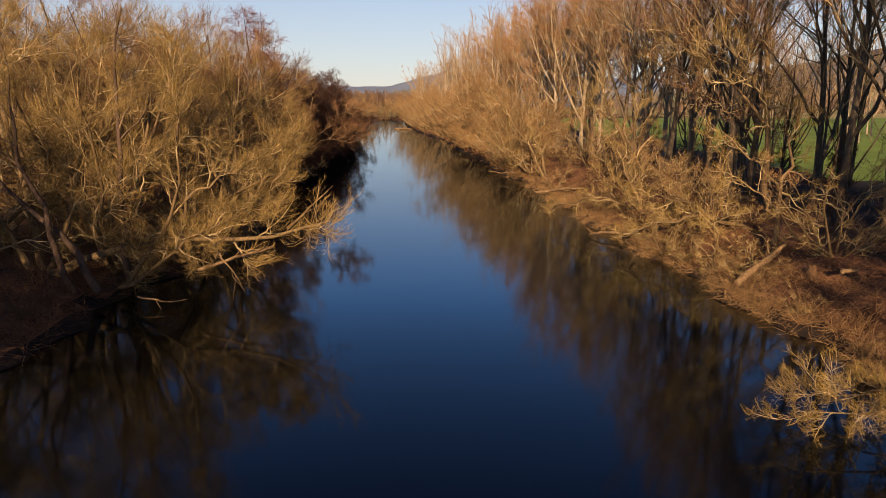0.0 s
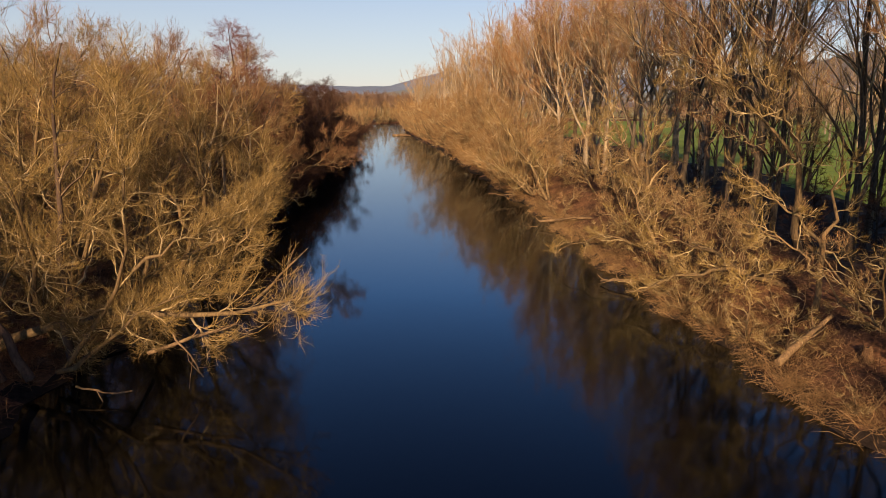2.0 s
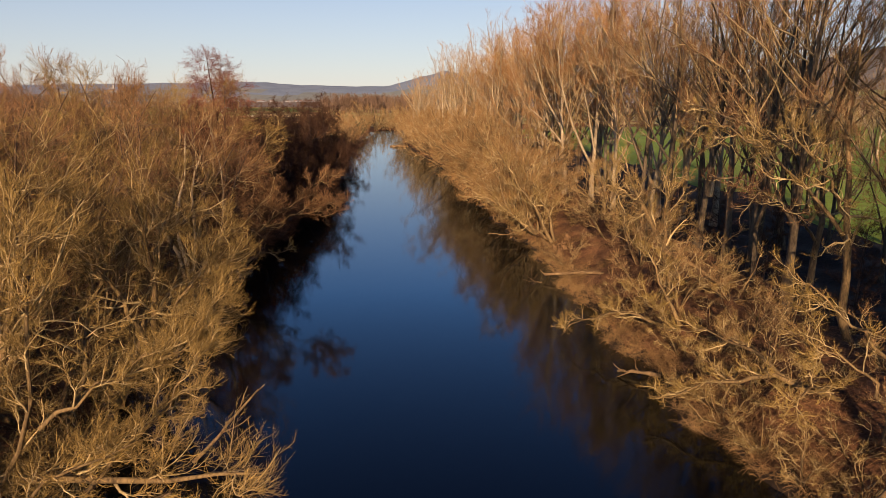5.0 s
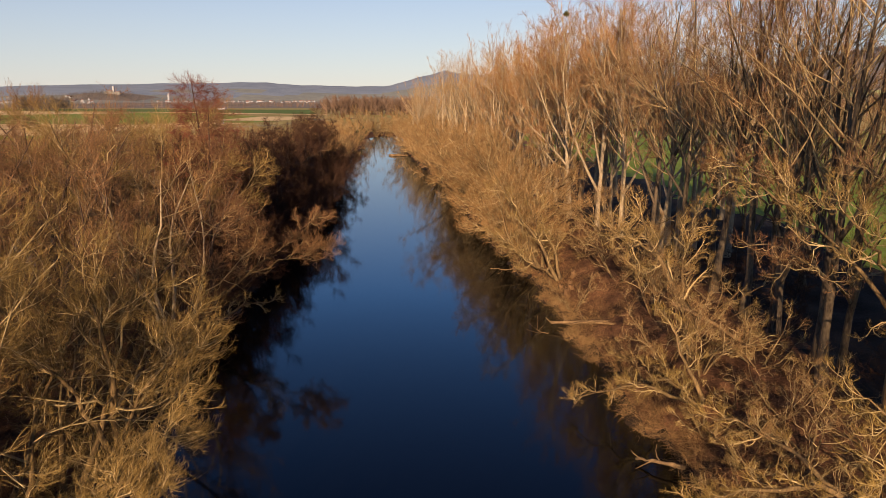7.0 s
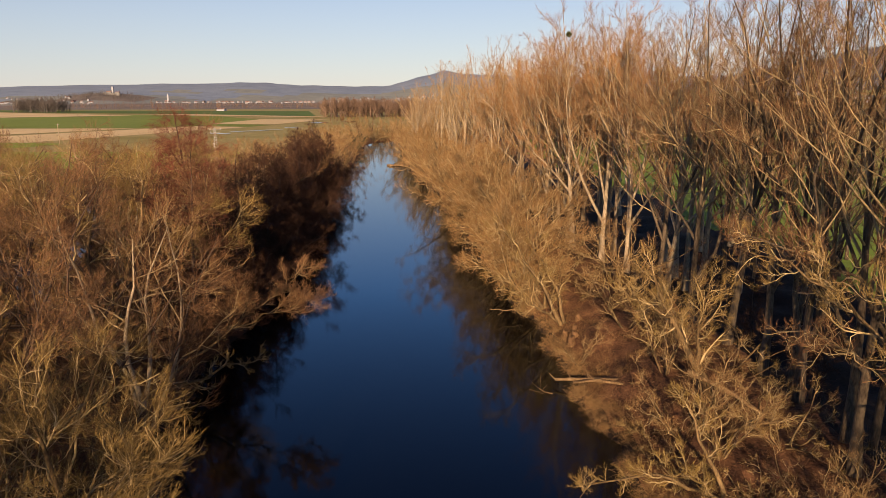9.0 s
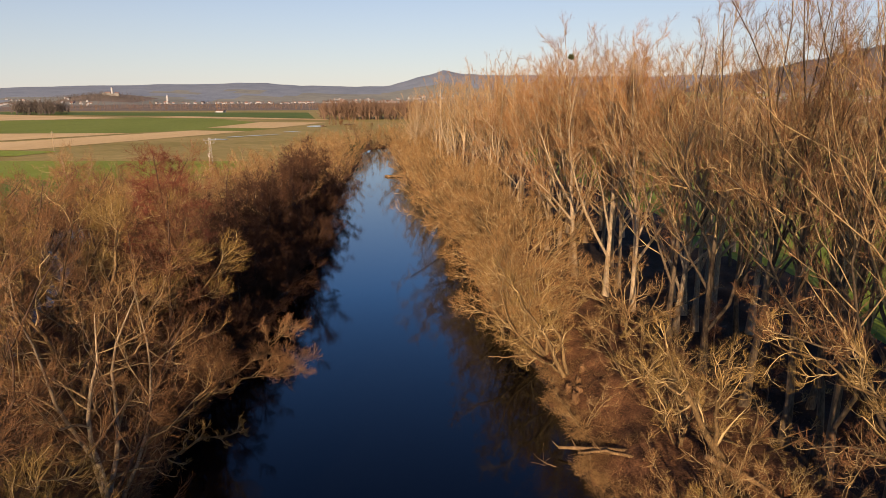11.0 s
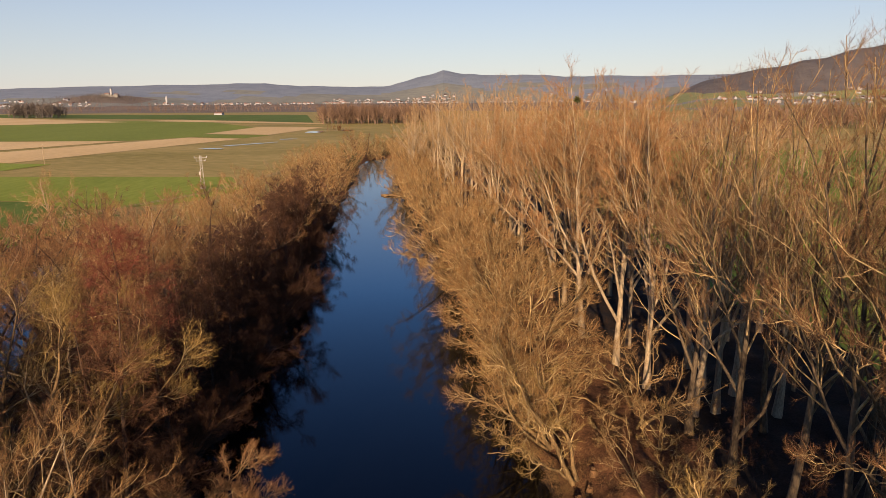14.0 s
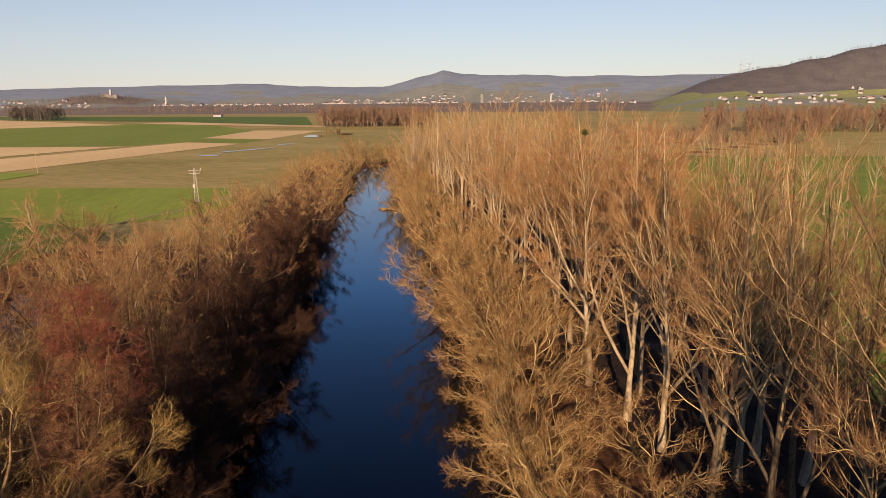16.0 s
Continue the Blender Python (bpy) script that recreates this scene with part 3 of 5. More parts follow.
field("field", [(-1150, 1600), (-255, 1345), (-160, 900), (-400, 1085), (-770, 1260)], M_DARKGREEN, 1.50, "dark green fields far across the plain")
field("field", [(90, 420), (240, 400), (420, 560), (160, 640)], M_OLIVE, 1.45, "dull straw-coloured field beyond the meadow")


# two pale wheel ruts of a farm track behind the belt
for side_ in (-0.85, 0.85):
    way_ = [(-112, 150), (-96.4, 187.8), (-92.9, 196.9), (-84.0, 219.0), (-73.2, 244.3), (-64.8, 295.4), (-60.0, 340.0)]
    field("farm_track", [(x + side_ - 0.3, y) for x, y in way_] + [(x + side_ + 0.3, y) for x, y in reversed(way_)], M_TRACK, 1.46, "pale wheel rut of a farm track", "track")


def blob(name, cx_, cy_, rx, ry, turn, seed, label):
    rng = np.random.default_rng(seed)
    bm = bmesh.new()
    ring = []
    ph = rng.random(3) * 6.28
    for k in range(36):
        a = k / 36 * 2 * math.pi
        w = 1 + 0.22 * math.sin(2 * a + ph[0]) + 0.16 * math.sin(5 * a + ph[1]) + 0.1 * math.sin(9 * a + ph[2])
        x, y = rx * w * math.cos(a), ry * w * math.sin(a)
        ring.append(bm.verts.new((cx_ + x * math.cos(turn) - y * math.sin(turn), cy_ + x * math.sin(turn) + y * math.cos(turn), 1.5)))
    bm.faces.new(ring)
    bmesh.ops.triangulate(bm, faces=bm.faces[:])
    return tagged(part(name, bm, M_POOL), label, "pond", kind="structure")


blob("pond", -136, 443, 7, 4, 0.0, 1, "shallow flood pool on the pasture")
blob("pond", -125, 484, 20, 3, 1.0, 2, "long narrow flood pool on the pasture")
blob("pond", -112, 540, 6, 4, 0.5, 3, "small flood pool on the pasture")
blob("pond", -112, 650, 9, 16, 0.3, 4, "wide flood pool on the pasture reflecting sky")
blob("pond", -88, 680, 7, 12, 0.2, 5, "flood pool on the pasture by bushes")

# ---- trees ----
rnd = np.random.default_rng(7)


USED = set()


def plant(proto, x, y, turn=None, size=1.0, label="", sink=0.05, tall=None):
    z = float(ground_height(x, y)) - sink
    turn = rnd.random() * 360 if turn is None else turn
    m = pose(x, y, z, 0, 0, turn)
    if proto.name in USED:
        ob = copy_thing(proto, m)
    else:
        ob = proto
        USED.add(proto.name)
        ob.matrix_basis = m
    ob.scale = (size, size, tall or size)
    if label:
        tagged(ob, label)
    PLACED.append((x, y))
    return ob


L_WILLOW = "bare olive-yellow willow with many upright twigs on the bank"
L_POPLAR = "tall bare poplar with pale trunk and orange-brown twigs"
L_ALDER = "bare dark alder with reddish brown twigs and cones"
L_SHRUB = "low bare willow bush with golden twigs by the water"
L_BROWN = "bare brown tree with dark stems in the thicket"
L_LEAN = "bare golden willow leaning out over the water"
RUSSET = (M_WILLOW_BARK, M_RUSSET_TWIG, M_WILLOW_BRANCH)
YELLOW = (M_WILLOW_BARK, M_YELLOW_TWIG, M_WILLOW_BRANCH)
BROWN = (M_ALDER_BARK, M_ASH_TWIG, M_BROWN_BRANCH)
willows = [willow(100 + k, 14.0, s, sp, label=L_WILLOW, mats=RUSSET) for k, (s, sp) in enumerate([(3, 22), (4, 30), (5, 34), (4, 24)])]
willows_dense = [willow(110 + k, 14.0, 4, sp, r=0.2, label=L_WILLOW, counts=(9, 8, 17)) for k, sp in enumerate((26, 32, 38))]
willows_mid = [willow(115 + k, 9.0, 4, sp, r=0.13, label="bare golden willow bushing out on the river bank", mats=(M_WILLOW_BARK, M_GOLD_TWIG, M_WILLOW_BRANCH), counts=(6, 6, 14)) for k, sp in enumerate((30, 36, 42))]
willows_far = [willow(120 + k, 11.0, 4, 34, near=False, label=L_WILLOW, mats=RUSSET) for k in range(4)]
brown_far = [willow(130 + k, 11.0, 3, 26, near=False, label=L_BROWN, kind="ash_tree", mats=BROWN) for k in range(2)]
leaners = [willow(140 + k, 12.0, s, 16, lean=(le, 0), r=0.22, label=L_LEAN, rise=ri, mats=RUSSET) for k, (s, le, ri) in enumerate([(3, 0.85, 0.5), (4, 0.65, 0.6)])]
brushy = [willow(160 + k, 6.0, 7, 42, r=0.09, label=L_SHRUB, kind="willow_bush", rise=0.3, category="bush", counts=(5, 6, 8)) for k in range(3)]
poplars = [poplar(200 + k, 30, 0.29, le, fk, label=L_POPLAR) for k, (le, fk) in enumerate([(8, 0.14), (9, 0.2), (8, 0.26), (9, 0.16)])]
poplars_far = [poplar(220 + k, 27, 0.32, 5, 0.22, label=L_POPLAR, near=False) for k in range(4)]
# poplars in the shade-darkened bark and twigs
shaded_poplars = [poplar(230 + k, 30, 0.27, le, fk, label="tall bare poplar with a furrowed trunk, shade put into its colour", bark=M_SHADED_BARK, twig=M_SHADED_POPLAR_TWIG) for k, (le, fk) in enumerate([(6, 0.2), (7, 0.27), (5, 0.12)])]
shaded_poplars_far = [poplar(234 + k, 28, 0.28, 5, 0.22, label="tall bare poplar with a furrowed trunk, shade put into its colour", near=False, bark=M_SHADED_BARK, twig=M_SHADED_POPLAR_TWIG) for k in range(2)]
ditch_poplars = [poplar(238 + k, 24, 0.2, 8, 0.05, label="many-stemmed poplar beyond the shaded ditch, darkened for shade", near=False, bark=M_SHADED_BARK, twig=M_SHADED_POPLAR_TWIG) for k in range(2)]
# alders whose twig colour carries the shade of the waterline
shaded_alders = [alder(244 + k, 13, 0.18, label="bare alder on the waterline, its colour darkened for shade", mats=(M_ALDER_BARK, M_SHADED_TWIG)) for k in range(2)]
alders = [alder(240 + k, 16, 0.2, label=L_ALDER) for k in range(2)]
red_alder = alder(250, 17, 0.22, label="bare alder with dense rust-red twigs among paler trees", mats=(M_ALDER_BARK, M_RED_TWIG), side=14)
pale_trees = [willow(275 + k, 15, 4, 17, rise=0.45, r=0.2, label="bare tree with pale forking limbs and golden twigs", kind="ash_tree", mats=(M_POPLAR_BARK, M_GOLD_TWIG, M_PALE_BRANCH), counts=(8, 7, 13)) for k in range(2)]
# leaning alders in the same shade-darkened twig colour
shaded_leaners = [willow(150 + k, 10.0, s, 18, lean=(le, 0), r=0.16, label="bare alder leaning over the water's edge, darkened for shade", kind="alder_tree", mats=(M_ALDER_BARK, M_SHADED_TWIG), rise=0.5, counts=(9, 8, 16)) for k, (s, le) in enumerate([(4, 0.6), (5, 0.4)])]
brown_trees = [willow(260 + k, 14, 4, 28, r=0.17, label=L_BROWN, kind="ash_tree", mats=BROWN, counts=(8, 7, 14)) for k in range(2)]

# left bank: the near willows over the water
shaped_tree(301, [([(-15.6, 31.8, 0.6), (-12.5, 32.0, 2.6), (-10.4, 32.2, 3.8), (-8.7, 32.5, 4.5)], 0.11),
                  ([(-15.4, 32.0, 0.6), (-13.2, 32.2, 3.4), (-12.2, 32.2, 5.0), (-12.6, 33.0, 9.0), (-13.4, 34.0, 13.0)], 0.12),
                  ([(-12.3, 32.3, 4.8), (-10.4, 33.5, 6.2), (-8.9, 34.6, 6.6), (-7.9, 35.2, 7.3)], 0.08),
                  ([(-11.0, 32.2, 2.6), (-9.0, 33.5, 4.6), (-8.3, 34.3, 5.8), (-7.6, 35.6, 7.2)], 0.08)], 6.8,
            "bare golden willow with a broken trunk lying out over the water", counts=(12, 8, 9), t0=0.2)
# alder bark on a willow: the shade on its stems put into darker colour
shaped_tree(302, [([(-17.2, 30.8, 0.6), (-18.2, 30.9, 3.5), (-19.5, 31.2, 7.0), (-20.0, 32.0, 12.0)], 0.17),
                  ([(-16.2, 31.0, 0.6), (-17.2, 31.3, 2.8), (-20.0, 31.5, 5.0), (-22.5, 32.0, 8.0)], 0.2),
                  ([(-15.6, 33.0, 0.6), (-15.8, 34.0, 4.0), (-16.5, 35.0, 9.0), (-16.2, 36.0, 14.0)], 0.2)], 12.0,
            "bare willow with leaning stems on a shaded bank, darkened for shade", mats=(M_ALDER_BARK, M_WILLOW_TWIG, M_BROWN_BRANCH), counts=(8, 6, 8), t0=0.5)
shaped_tree(303, [([(-20.0, 67.5, 0.6), (-16.5, 68.5, 3.2), (-13.0, 69.5, 5.6), (-10.5, 70.5, 7.8), (-9.0, 70.8, 9.3)], 0.12),
                  ([(-14.4, 69.1, 4.7), (-12.0, 69.5, 5.6), (-10.0, 69.8, 6.2), (-8.2, 70.2, 6.8)], 0.06),
                  ([(-16.0, 68.6, 3.5), (-14.2, 68.2, 6.0), (-13.0, 68.0, 8.6)], 0.08)], 7.0,
            "bare willow leaning far out over the river", mats=(M_WILLOW_BARK, M_ASH_TWIG, M_PALE_BRANCH), counts=(13, 8, 12), t0=0.4)
shaped_tree(304, [([(-20.5, 65.0, 0.6), (-17.0, 65.2, 1.8), (-14.0, 65.8, 3.0), (-11.6, 66.3, 3.6)], 0.16)], 5.5,
            "low bare willow stem hanging over the dark water", counts=(8, 5, 6), t0=0.4)
shaped_tree(305, [([(-14.0, 45.0, 0.8), (-13.6, 44.6, 4.0), (-13.2, 43.8, 8.0), (-13.6, 43.0, 11.0)], 0.22),
                  ([(-13.7, 44.8, 2.5), (-15.0, 43.5, 6.0), (-16.2, 42.0, 10.0)], 0.16),
                  ([(-13.8, 44.9, 1.8), (-11.8, 45.2, 4.5), (-10.8, 45.4, 7.6)], 0.15)], 12.0,
            "bare golden willow with a rounded crown at the waterline", counts=(10, 8, 8))
plant(willows_dense[0], -17.6, 36.0, 40, 1.0)
plant(willows_dense[1], -23.0, 30.0, 100, 0.95)
plant(willows_dense[2], -20.0, 33.0, 200, 1.1)
plant(willows_dense[2], -16.0, 44.0, 130, 0.93)
plant(willows_dense[0], -21.0, 41.0, 20, 1.08)
plant(brown_trees[1], -22.5, 47.5, 250, 1.15)
plant(willows_dense[2], -24.5, 37.5, 310, 1.1)
plant(willows_dense[1], -17.0, 41.0, 10, 0.8)
plant(alders[0], -20.6, 77.5, 30, 1.05)
plant(red_alder, -23.2, 88.7, 0, 1.4, tall=1.14)
plant(pale_trees[1], -18.2, 62.0, 70, 0.92, tall=1.06)
plant(willows_dense[0], -25.2, 71.5, 160, 1.3, "broad bare golden willow standing over the thicket")
plant(brown_trees[0], -25.0, 63.0, 260, 1.2)
plant(willows_dense[1], -31.5, 79.0, 40, 1.25)
plant(willows_dense[0], -34.0, 92.0, 300, 1.2)
plant(willows[3], -27.7, 107.0, 60, 0.95, "bare willow with bright pale stems in the thicket")
for x, y, s in ((-38.0, 116.0, 1.0), (-41.5, 138.0, 1.0), (-29.0, 88.0, 0.95), (-34.0, 152.0, 0.9), (-45.0, 126.0, 0.95)):
    plant(pale_trees[int(y) % 2], x, y, None, s)
plant(alders[1], -19.5, 84.0, 90, 0.95)
plant(pale_trees[0], -82.9, 181.0, 0, 1.0, "lone pale golden willow at the field edge")
plant(alders[0], -22.0, 101.0, 200, 0.85)
plant(red_alder, -33.0, 101.0, 140, 0.85)


def clear(x, y, gap):
    return all((x - a) ** 2 + (y - b) ** 2 > gap * gap for a, b in PLACED)


def belt(count, y0, y1, place, protos, size, gap, tries=40):
    for _ in range(count):
        for _ in range(tries):
            y = rnd.uniform(y0, y1)
            x = place(y)
            if clear(x, y, gap) and float(ground_height(x, y)) > 0.15:
                s = rnd.uniform(*size)
                plant(protos[rnd.integers(len(protos))], x, y, None, s, tall=s * rnd.uniform(0.9, 1.12))
                break


belt(15, 47, 72, lambda y: left_bank(y) - 2.5 - rnd.random() * min(26, 0.62 * y - 12), willows_dense[:1] + brown_trees * 2, (1.0, 1.32), 5.4)
# shade-coloured alders form the dark band along the left waterline
belt(34, 62, 175, lambda y: left_bank(y) - 0.3 - rnd.random() * 5.5, shaded_alders, (0.85, 1.2), 2.8)
belt(26, 60, 112, lambda y: left_bank(y) - 5.0 - rnd.random() ** 0.9 * 38, brown_trees * 3 + willows_dense[:1], (1.05, 1.45), 5.8)
belt(7, 64, 112, lambda y: left_bank(y) - 5.0 - rnd.random() * 30, alders, (0.85, 1.0), 3.5)
belt(34, 105, 160, lambda y: left_bank(y) - 6.0 - rnd.random() * 48, willows_far + brown_far, (0.85, 1.15), 4.6)
belt(60, 150, 250, lambda y: left_bank(y) - 1.0 - rnd.random() ** 1.4 * (58 if y < 205 else 36), willows_far + brown_far, (0.65, 0.95), 4.2)
belt(56, 245, 420, lambda y: left_bank(y) - 1.0 - rnd.random() ** 1.3 * 26, willows_far, (0.7, 1.0), 4.5)
for y in np.arange(35.5, 64, 2.3):
    plant(brushy[int(y) % 3], float(left_bank(y)) - rnd.uniform(0.2, 1.2), float(y), None, rnd.uniform(0.35, 0.6))

# leaning ones carry that painted shade out over the water
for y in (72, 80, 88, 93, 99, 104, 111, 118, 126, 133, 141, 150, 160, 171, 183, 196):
    plant(shaded_leaners[y % 2], float(left_bank(y)) - 0.5, float(y), rnd.uniform(-35, 35), rnd.uniform(0.55, 0.95))

# right bank: the poplar rows
for k, (x, y, s) in enumerate([(23.4, 40.0, 1.0), (24.6, 37.0, 0.95), (25.4, 46.5, 0.95), (22.2, 52.9, 1.06), (23.8, 56.4, 1.08), (23.6, 61.4, 1.1), (23.9, 67.0, 1.12), (23.6, 72.5, 1.14),
                               (22.7, 78.3, 1.1), (22.6, 86.5, 1.08), (21.6, 95.4, 1.02), (20.3, 102.0, 1.04), (18.3, 110.2, 1.1), (18.7, 115.7, 1.0), (18.6, 124.0, 1.0), (17.2, 127.5, 0.98), (17.0, 135.0, 1.0),
                               (13.9, 151.5, 0.95), (15.0, 143.0, 0.98), (11.3, 163.0, 0.95), (24.0, 111.0, 1.02), (25.5, 121.0, 1.04), (27.0, 133.0, 1.0), (30.3, 89.3, 1.1), (33.5, 58.0, 1.08), (34.5, 78.5, 1.12), (33.0, 92.5, 1.05), (31.0, 97.5, 1.05), (25.3, 92.6, 1.02), (28.2, 98.6, 1.02), (37.5, 86.0, 1.08), 
                               (30.0, 75.0, 1.0), (36.0, 112.0, 1.0), (41.2, 114.5, 0.95), (46.0, 128.0, 0.9), (43.0, 131.0, 0.9), 
                               (31.0, 46.0, 0.95), (27.5, 93.0, 1.0), (29.0, 104.5, 1.0)]):
    # trees nearer than 92 m get the shade-darkened copies, the rest stay pale
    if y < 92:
        plant(shaded_poplars[k % 3] if x < 26 else shaded_poplars_far[k % 2], x, y, None, s * 0.94)
    else:
        plant(poplars[(k * 3 + k // 4) % 4] if x < 26 else poplars_far[k % 4], x, y, None, s if x < 26 else s * 1.08)
belt(46, 138, 250, lambda y: right_bank(y) + 8 + rnd.random() * 22, poplars_far, (1.05, 1.2), 4.0)
belt(34, 240, 385, lambda y: right_bank(y) + 3 + rnd.random() * 22, poplars_far, (0.85, 1.05), 4.0)
# many-stemmed trees on the far side of the ditch, shade put into their colours
for k, (x, y, s) in enumerate(((38.0, 84.0, 0.9), (41.5, 91.0, 1.0), (37.0, 97.5, 0.85), (43.5, 102.0, 1.0), (39.5, 109.0, 0.95), (46.5, 97.0, 0.9), (48.0, 112.0, 1.0), (42.0, 119.5, 0.95),
                               (50.5, 124.0, 0.95), (37.5, 76.0, 0.9), (41.0, 69.0, 1.0), (45.5, 80.0, 1.0), (40.0, 60.0, 1.0), (36.5, 66.0, 0.9), (44.5, 88.0, 0.85), (52.0, 105.0, 0.9))):
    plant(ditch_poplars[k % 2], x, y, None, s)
# the poplar rows carried on upstream out of view, added for their shade
for k in range(9):
    for row in range(3):
        plant((shaded_poplars if row < 2 else shaded_poplars_far)[(k + row) % 2], 24.0 + 4.6 * row + 1.3 * math.sin(k * 2.1 + row), 30.0 - 6.0 * k + 2.0 * row, None, 1.05)
# unseen willows upstream, placed and sized to shade the near left bank
for k in range(9):
    plant(willows_far[k % 4], -24.0 - 3.5 * (k % 3), 20.0 - 6.0 * k, None, 0.95)
for k, (x, y, s) in enumerate(((-20.5, 8.0, 0.7), (-18.0, 3.0, 0.75), (-22.0, 11.0, 0.7), (-25.0, 9.0, 0.95), (-26.5, 15.0, 0.85), (-24.0, 2.0, 1.0), (-29.0, 6.0, 1.0), (-30.5, 14.0, 0.95), (-28.0, -3.0, 1.05), (-21.0, -5.0, 1.0), (-33.0, 0.0, 1.05), (-34.0, 10.0, 1.0))):
    plant(willows_dense[k % 3], x, y, None, s * 1.08)
# more unseen trees upstream, added to shade the right bank and poplar trunks
for x, y, s in ((19.5, 14.0, 0.75), (21.0, 8.0, 0.85), (20.0, 1.0, 0.9), (23.0, 19.0, 0.8), (22.0, -6.0, 0.95)):
    plant(willows_dense[int(x) % 3], x, y, None, s)
for k, (x, y) in enumerate(((19.5, 12.5), (19.0, 6.5))):
    plant(shaded_poplars[k % 2], x, y, None, 0.9)
# understorey added between the poplar rows, shade put into its colour to darken gaps
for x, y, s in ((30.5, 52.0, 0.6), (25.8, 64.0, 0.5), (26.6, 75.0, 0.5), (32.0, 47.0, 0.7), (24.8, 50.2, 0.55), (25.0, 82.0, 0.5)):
    plant(shaded_alders[int(y) % 2], x, y, None, s, "bare alder under the poplars, its colour darkened for shade")
# willows along the right waterline
shaped_tree(311, [([(19.0, 20.5, 0.6), (15.5, 18.6, 1.2), (12.4, 17.6, 1.2), (9.4, 17.8, 0.7)], 0.08),
                  ([(15.0, 18.4, 1.2), (12.7, 19.2, 1.0), (10.4, 19.6, 0.5)], 0.05),
                  ([(16.0, 18.9, 1.1), (13.9, 17.4, 1.4), (11.4, 16.9, 1.3)], 0.05)], 5.0,
            "low golden willow branch reaching over the water", mats=YELLOW, counts=(12, 6, 8), t0=0.35)
shaped_tree(312, [([(18.8, 40.6, 1.8), (16.5, 41.6, 2.6), (14.0, 42.4, 2.2), (10.8, 43.2, 1.0)], 0.17),
                  ([(17.2, 41.3, 2.4), (16.0, 43.5, 3.2), (14.6, 46.5, 3.4), (13.0, 48.5, 2.6)], 0.12),
                  ([(18.0, 41.0, 2.0), (16.5, 39.8, 3.0), (14.8, 38.4, 2.4)], 0.1)], 5.5,
            "golden willow with long limbs sprawled along the bank", mats=YELLOW, counts=(8, 6, 6), t0=0.3)
shaped_tree(313, [([(14.8, 52.0, 1.4), (12.6, 52.6, 2.4), (10.4, 53.2, 2.0), (8.3, 53.6, 0.5)], 0.12),
                  ([(15.2, 52.0, 1.4), (14.4, 53.0, 4.0), (13.4, 54.0, 6.5)], 0.14),
                  ([(15.0, 51.8, 1.4), (13.2, 50.8, 3.2), (11.4, 50.4, 4.2)], 0.11)], 5.5,
            "golden willow with a limb bowed down to the water", mats=YELLOW, counts=(8, 6, 6), t0=0.25)
shaped_tree(314, [([(18.8, 62.3, 1.6), (17.0, 62.0, 4.8), (15.2, 62.0, 7.8), (14.2, 63.0, 11.0)], 0.3),
                  ([(17.2, 62.0, 4.4), (16.9, 61.6, 7.5), (17.4, 61.0, 10.5)], 0.16),
                  ([(15.4, 62.0, 7.4), (13.5, 61.0, 9.0), (11.8, 60.5, 9.8)], 0.12)], 8.5,
            "pale leaning willow with a split trunk", t0=0.3)
shaped_tree(315, [([(18.2, 36.8, 1.8), (18.4, 37.2, 4.0), (19.2, 38.0, 7.0), (19.8, 39.0, 10.0)], 0.16),
                  ([(18.5, 37.3, 4.6), (16.8, 38.0, 7.0), (14.8, 39.0, 8.6)], 0.09),
                  ([(18.3, 37.0, 3.4), (17.0, 37.4, 5.0), (15.2, 38.4, 6.0)], 0.08)], 6.5,
            "slender yellow-barked willow on the bank top", mats=YELLOW, counts=(7, 5, 6), t0=0.35)
shaped_tree(316, [([(23.0, 47.5, 2.0), (22.6, 48.0, 7.0), (22.0, 48.5, 13.0), (22.4, 49.0, 19.0)], 0.26),
                  ([(22.6, 48.0, 7.5), (20.5, 49.8, 11.0), (17.5, 51.8, 13.6), (15.2, 54.0, 14.2)], 0.13),
                  ([(22.4, 48.2, 9.0), (20.0, 47.0, 12.0), (17.6, 46.6, 13.6)], 0.12)], 8.5,
            "tall yellow-barked willow with long limbs toward the river", counts=(10, 6, 6), t0=0.25)
# trunk and twigs shade-darkened, limbs left pale
LIMB = (M_SHADED_BARK, M_SHADED_POPLAR_TWIG, M_WILLOW_BRANCH)
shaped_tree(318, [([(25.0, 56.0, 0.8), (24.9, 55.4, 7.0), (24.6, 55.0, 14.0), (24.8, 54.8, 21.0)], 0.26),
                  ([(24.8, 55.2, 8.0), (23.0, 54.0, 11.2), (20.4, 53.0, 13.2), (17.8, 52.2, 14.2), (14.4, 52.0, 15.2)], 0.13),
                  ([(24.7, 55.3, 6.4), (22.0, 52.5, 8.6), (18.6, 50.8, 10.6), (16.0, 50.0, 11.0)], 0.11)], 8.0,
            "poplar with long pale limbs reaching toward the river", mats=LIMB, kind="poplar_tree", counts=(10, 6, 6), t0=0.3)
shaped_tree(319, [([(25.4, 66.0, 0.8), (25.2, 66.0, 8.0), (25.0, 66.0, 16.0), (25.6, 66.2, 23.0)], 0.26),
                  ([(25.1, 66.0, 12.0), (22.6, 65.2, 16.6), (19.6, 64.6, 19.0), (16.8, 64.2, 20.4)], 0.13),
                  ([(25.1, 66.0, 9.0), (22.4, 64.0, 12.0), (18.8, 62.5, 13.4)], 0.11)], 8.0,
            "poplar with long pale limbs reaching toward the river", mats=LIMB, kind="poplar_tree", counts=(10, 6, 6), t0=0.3)
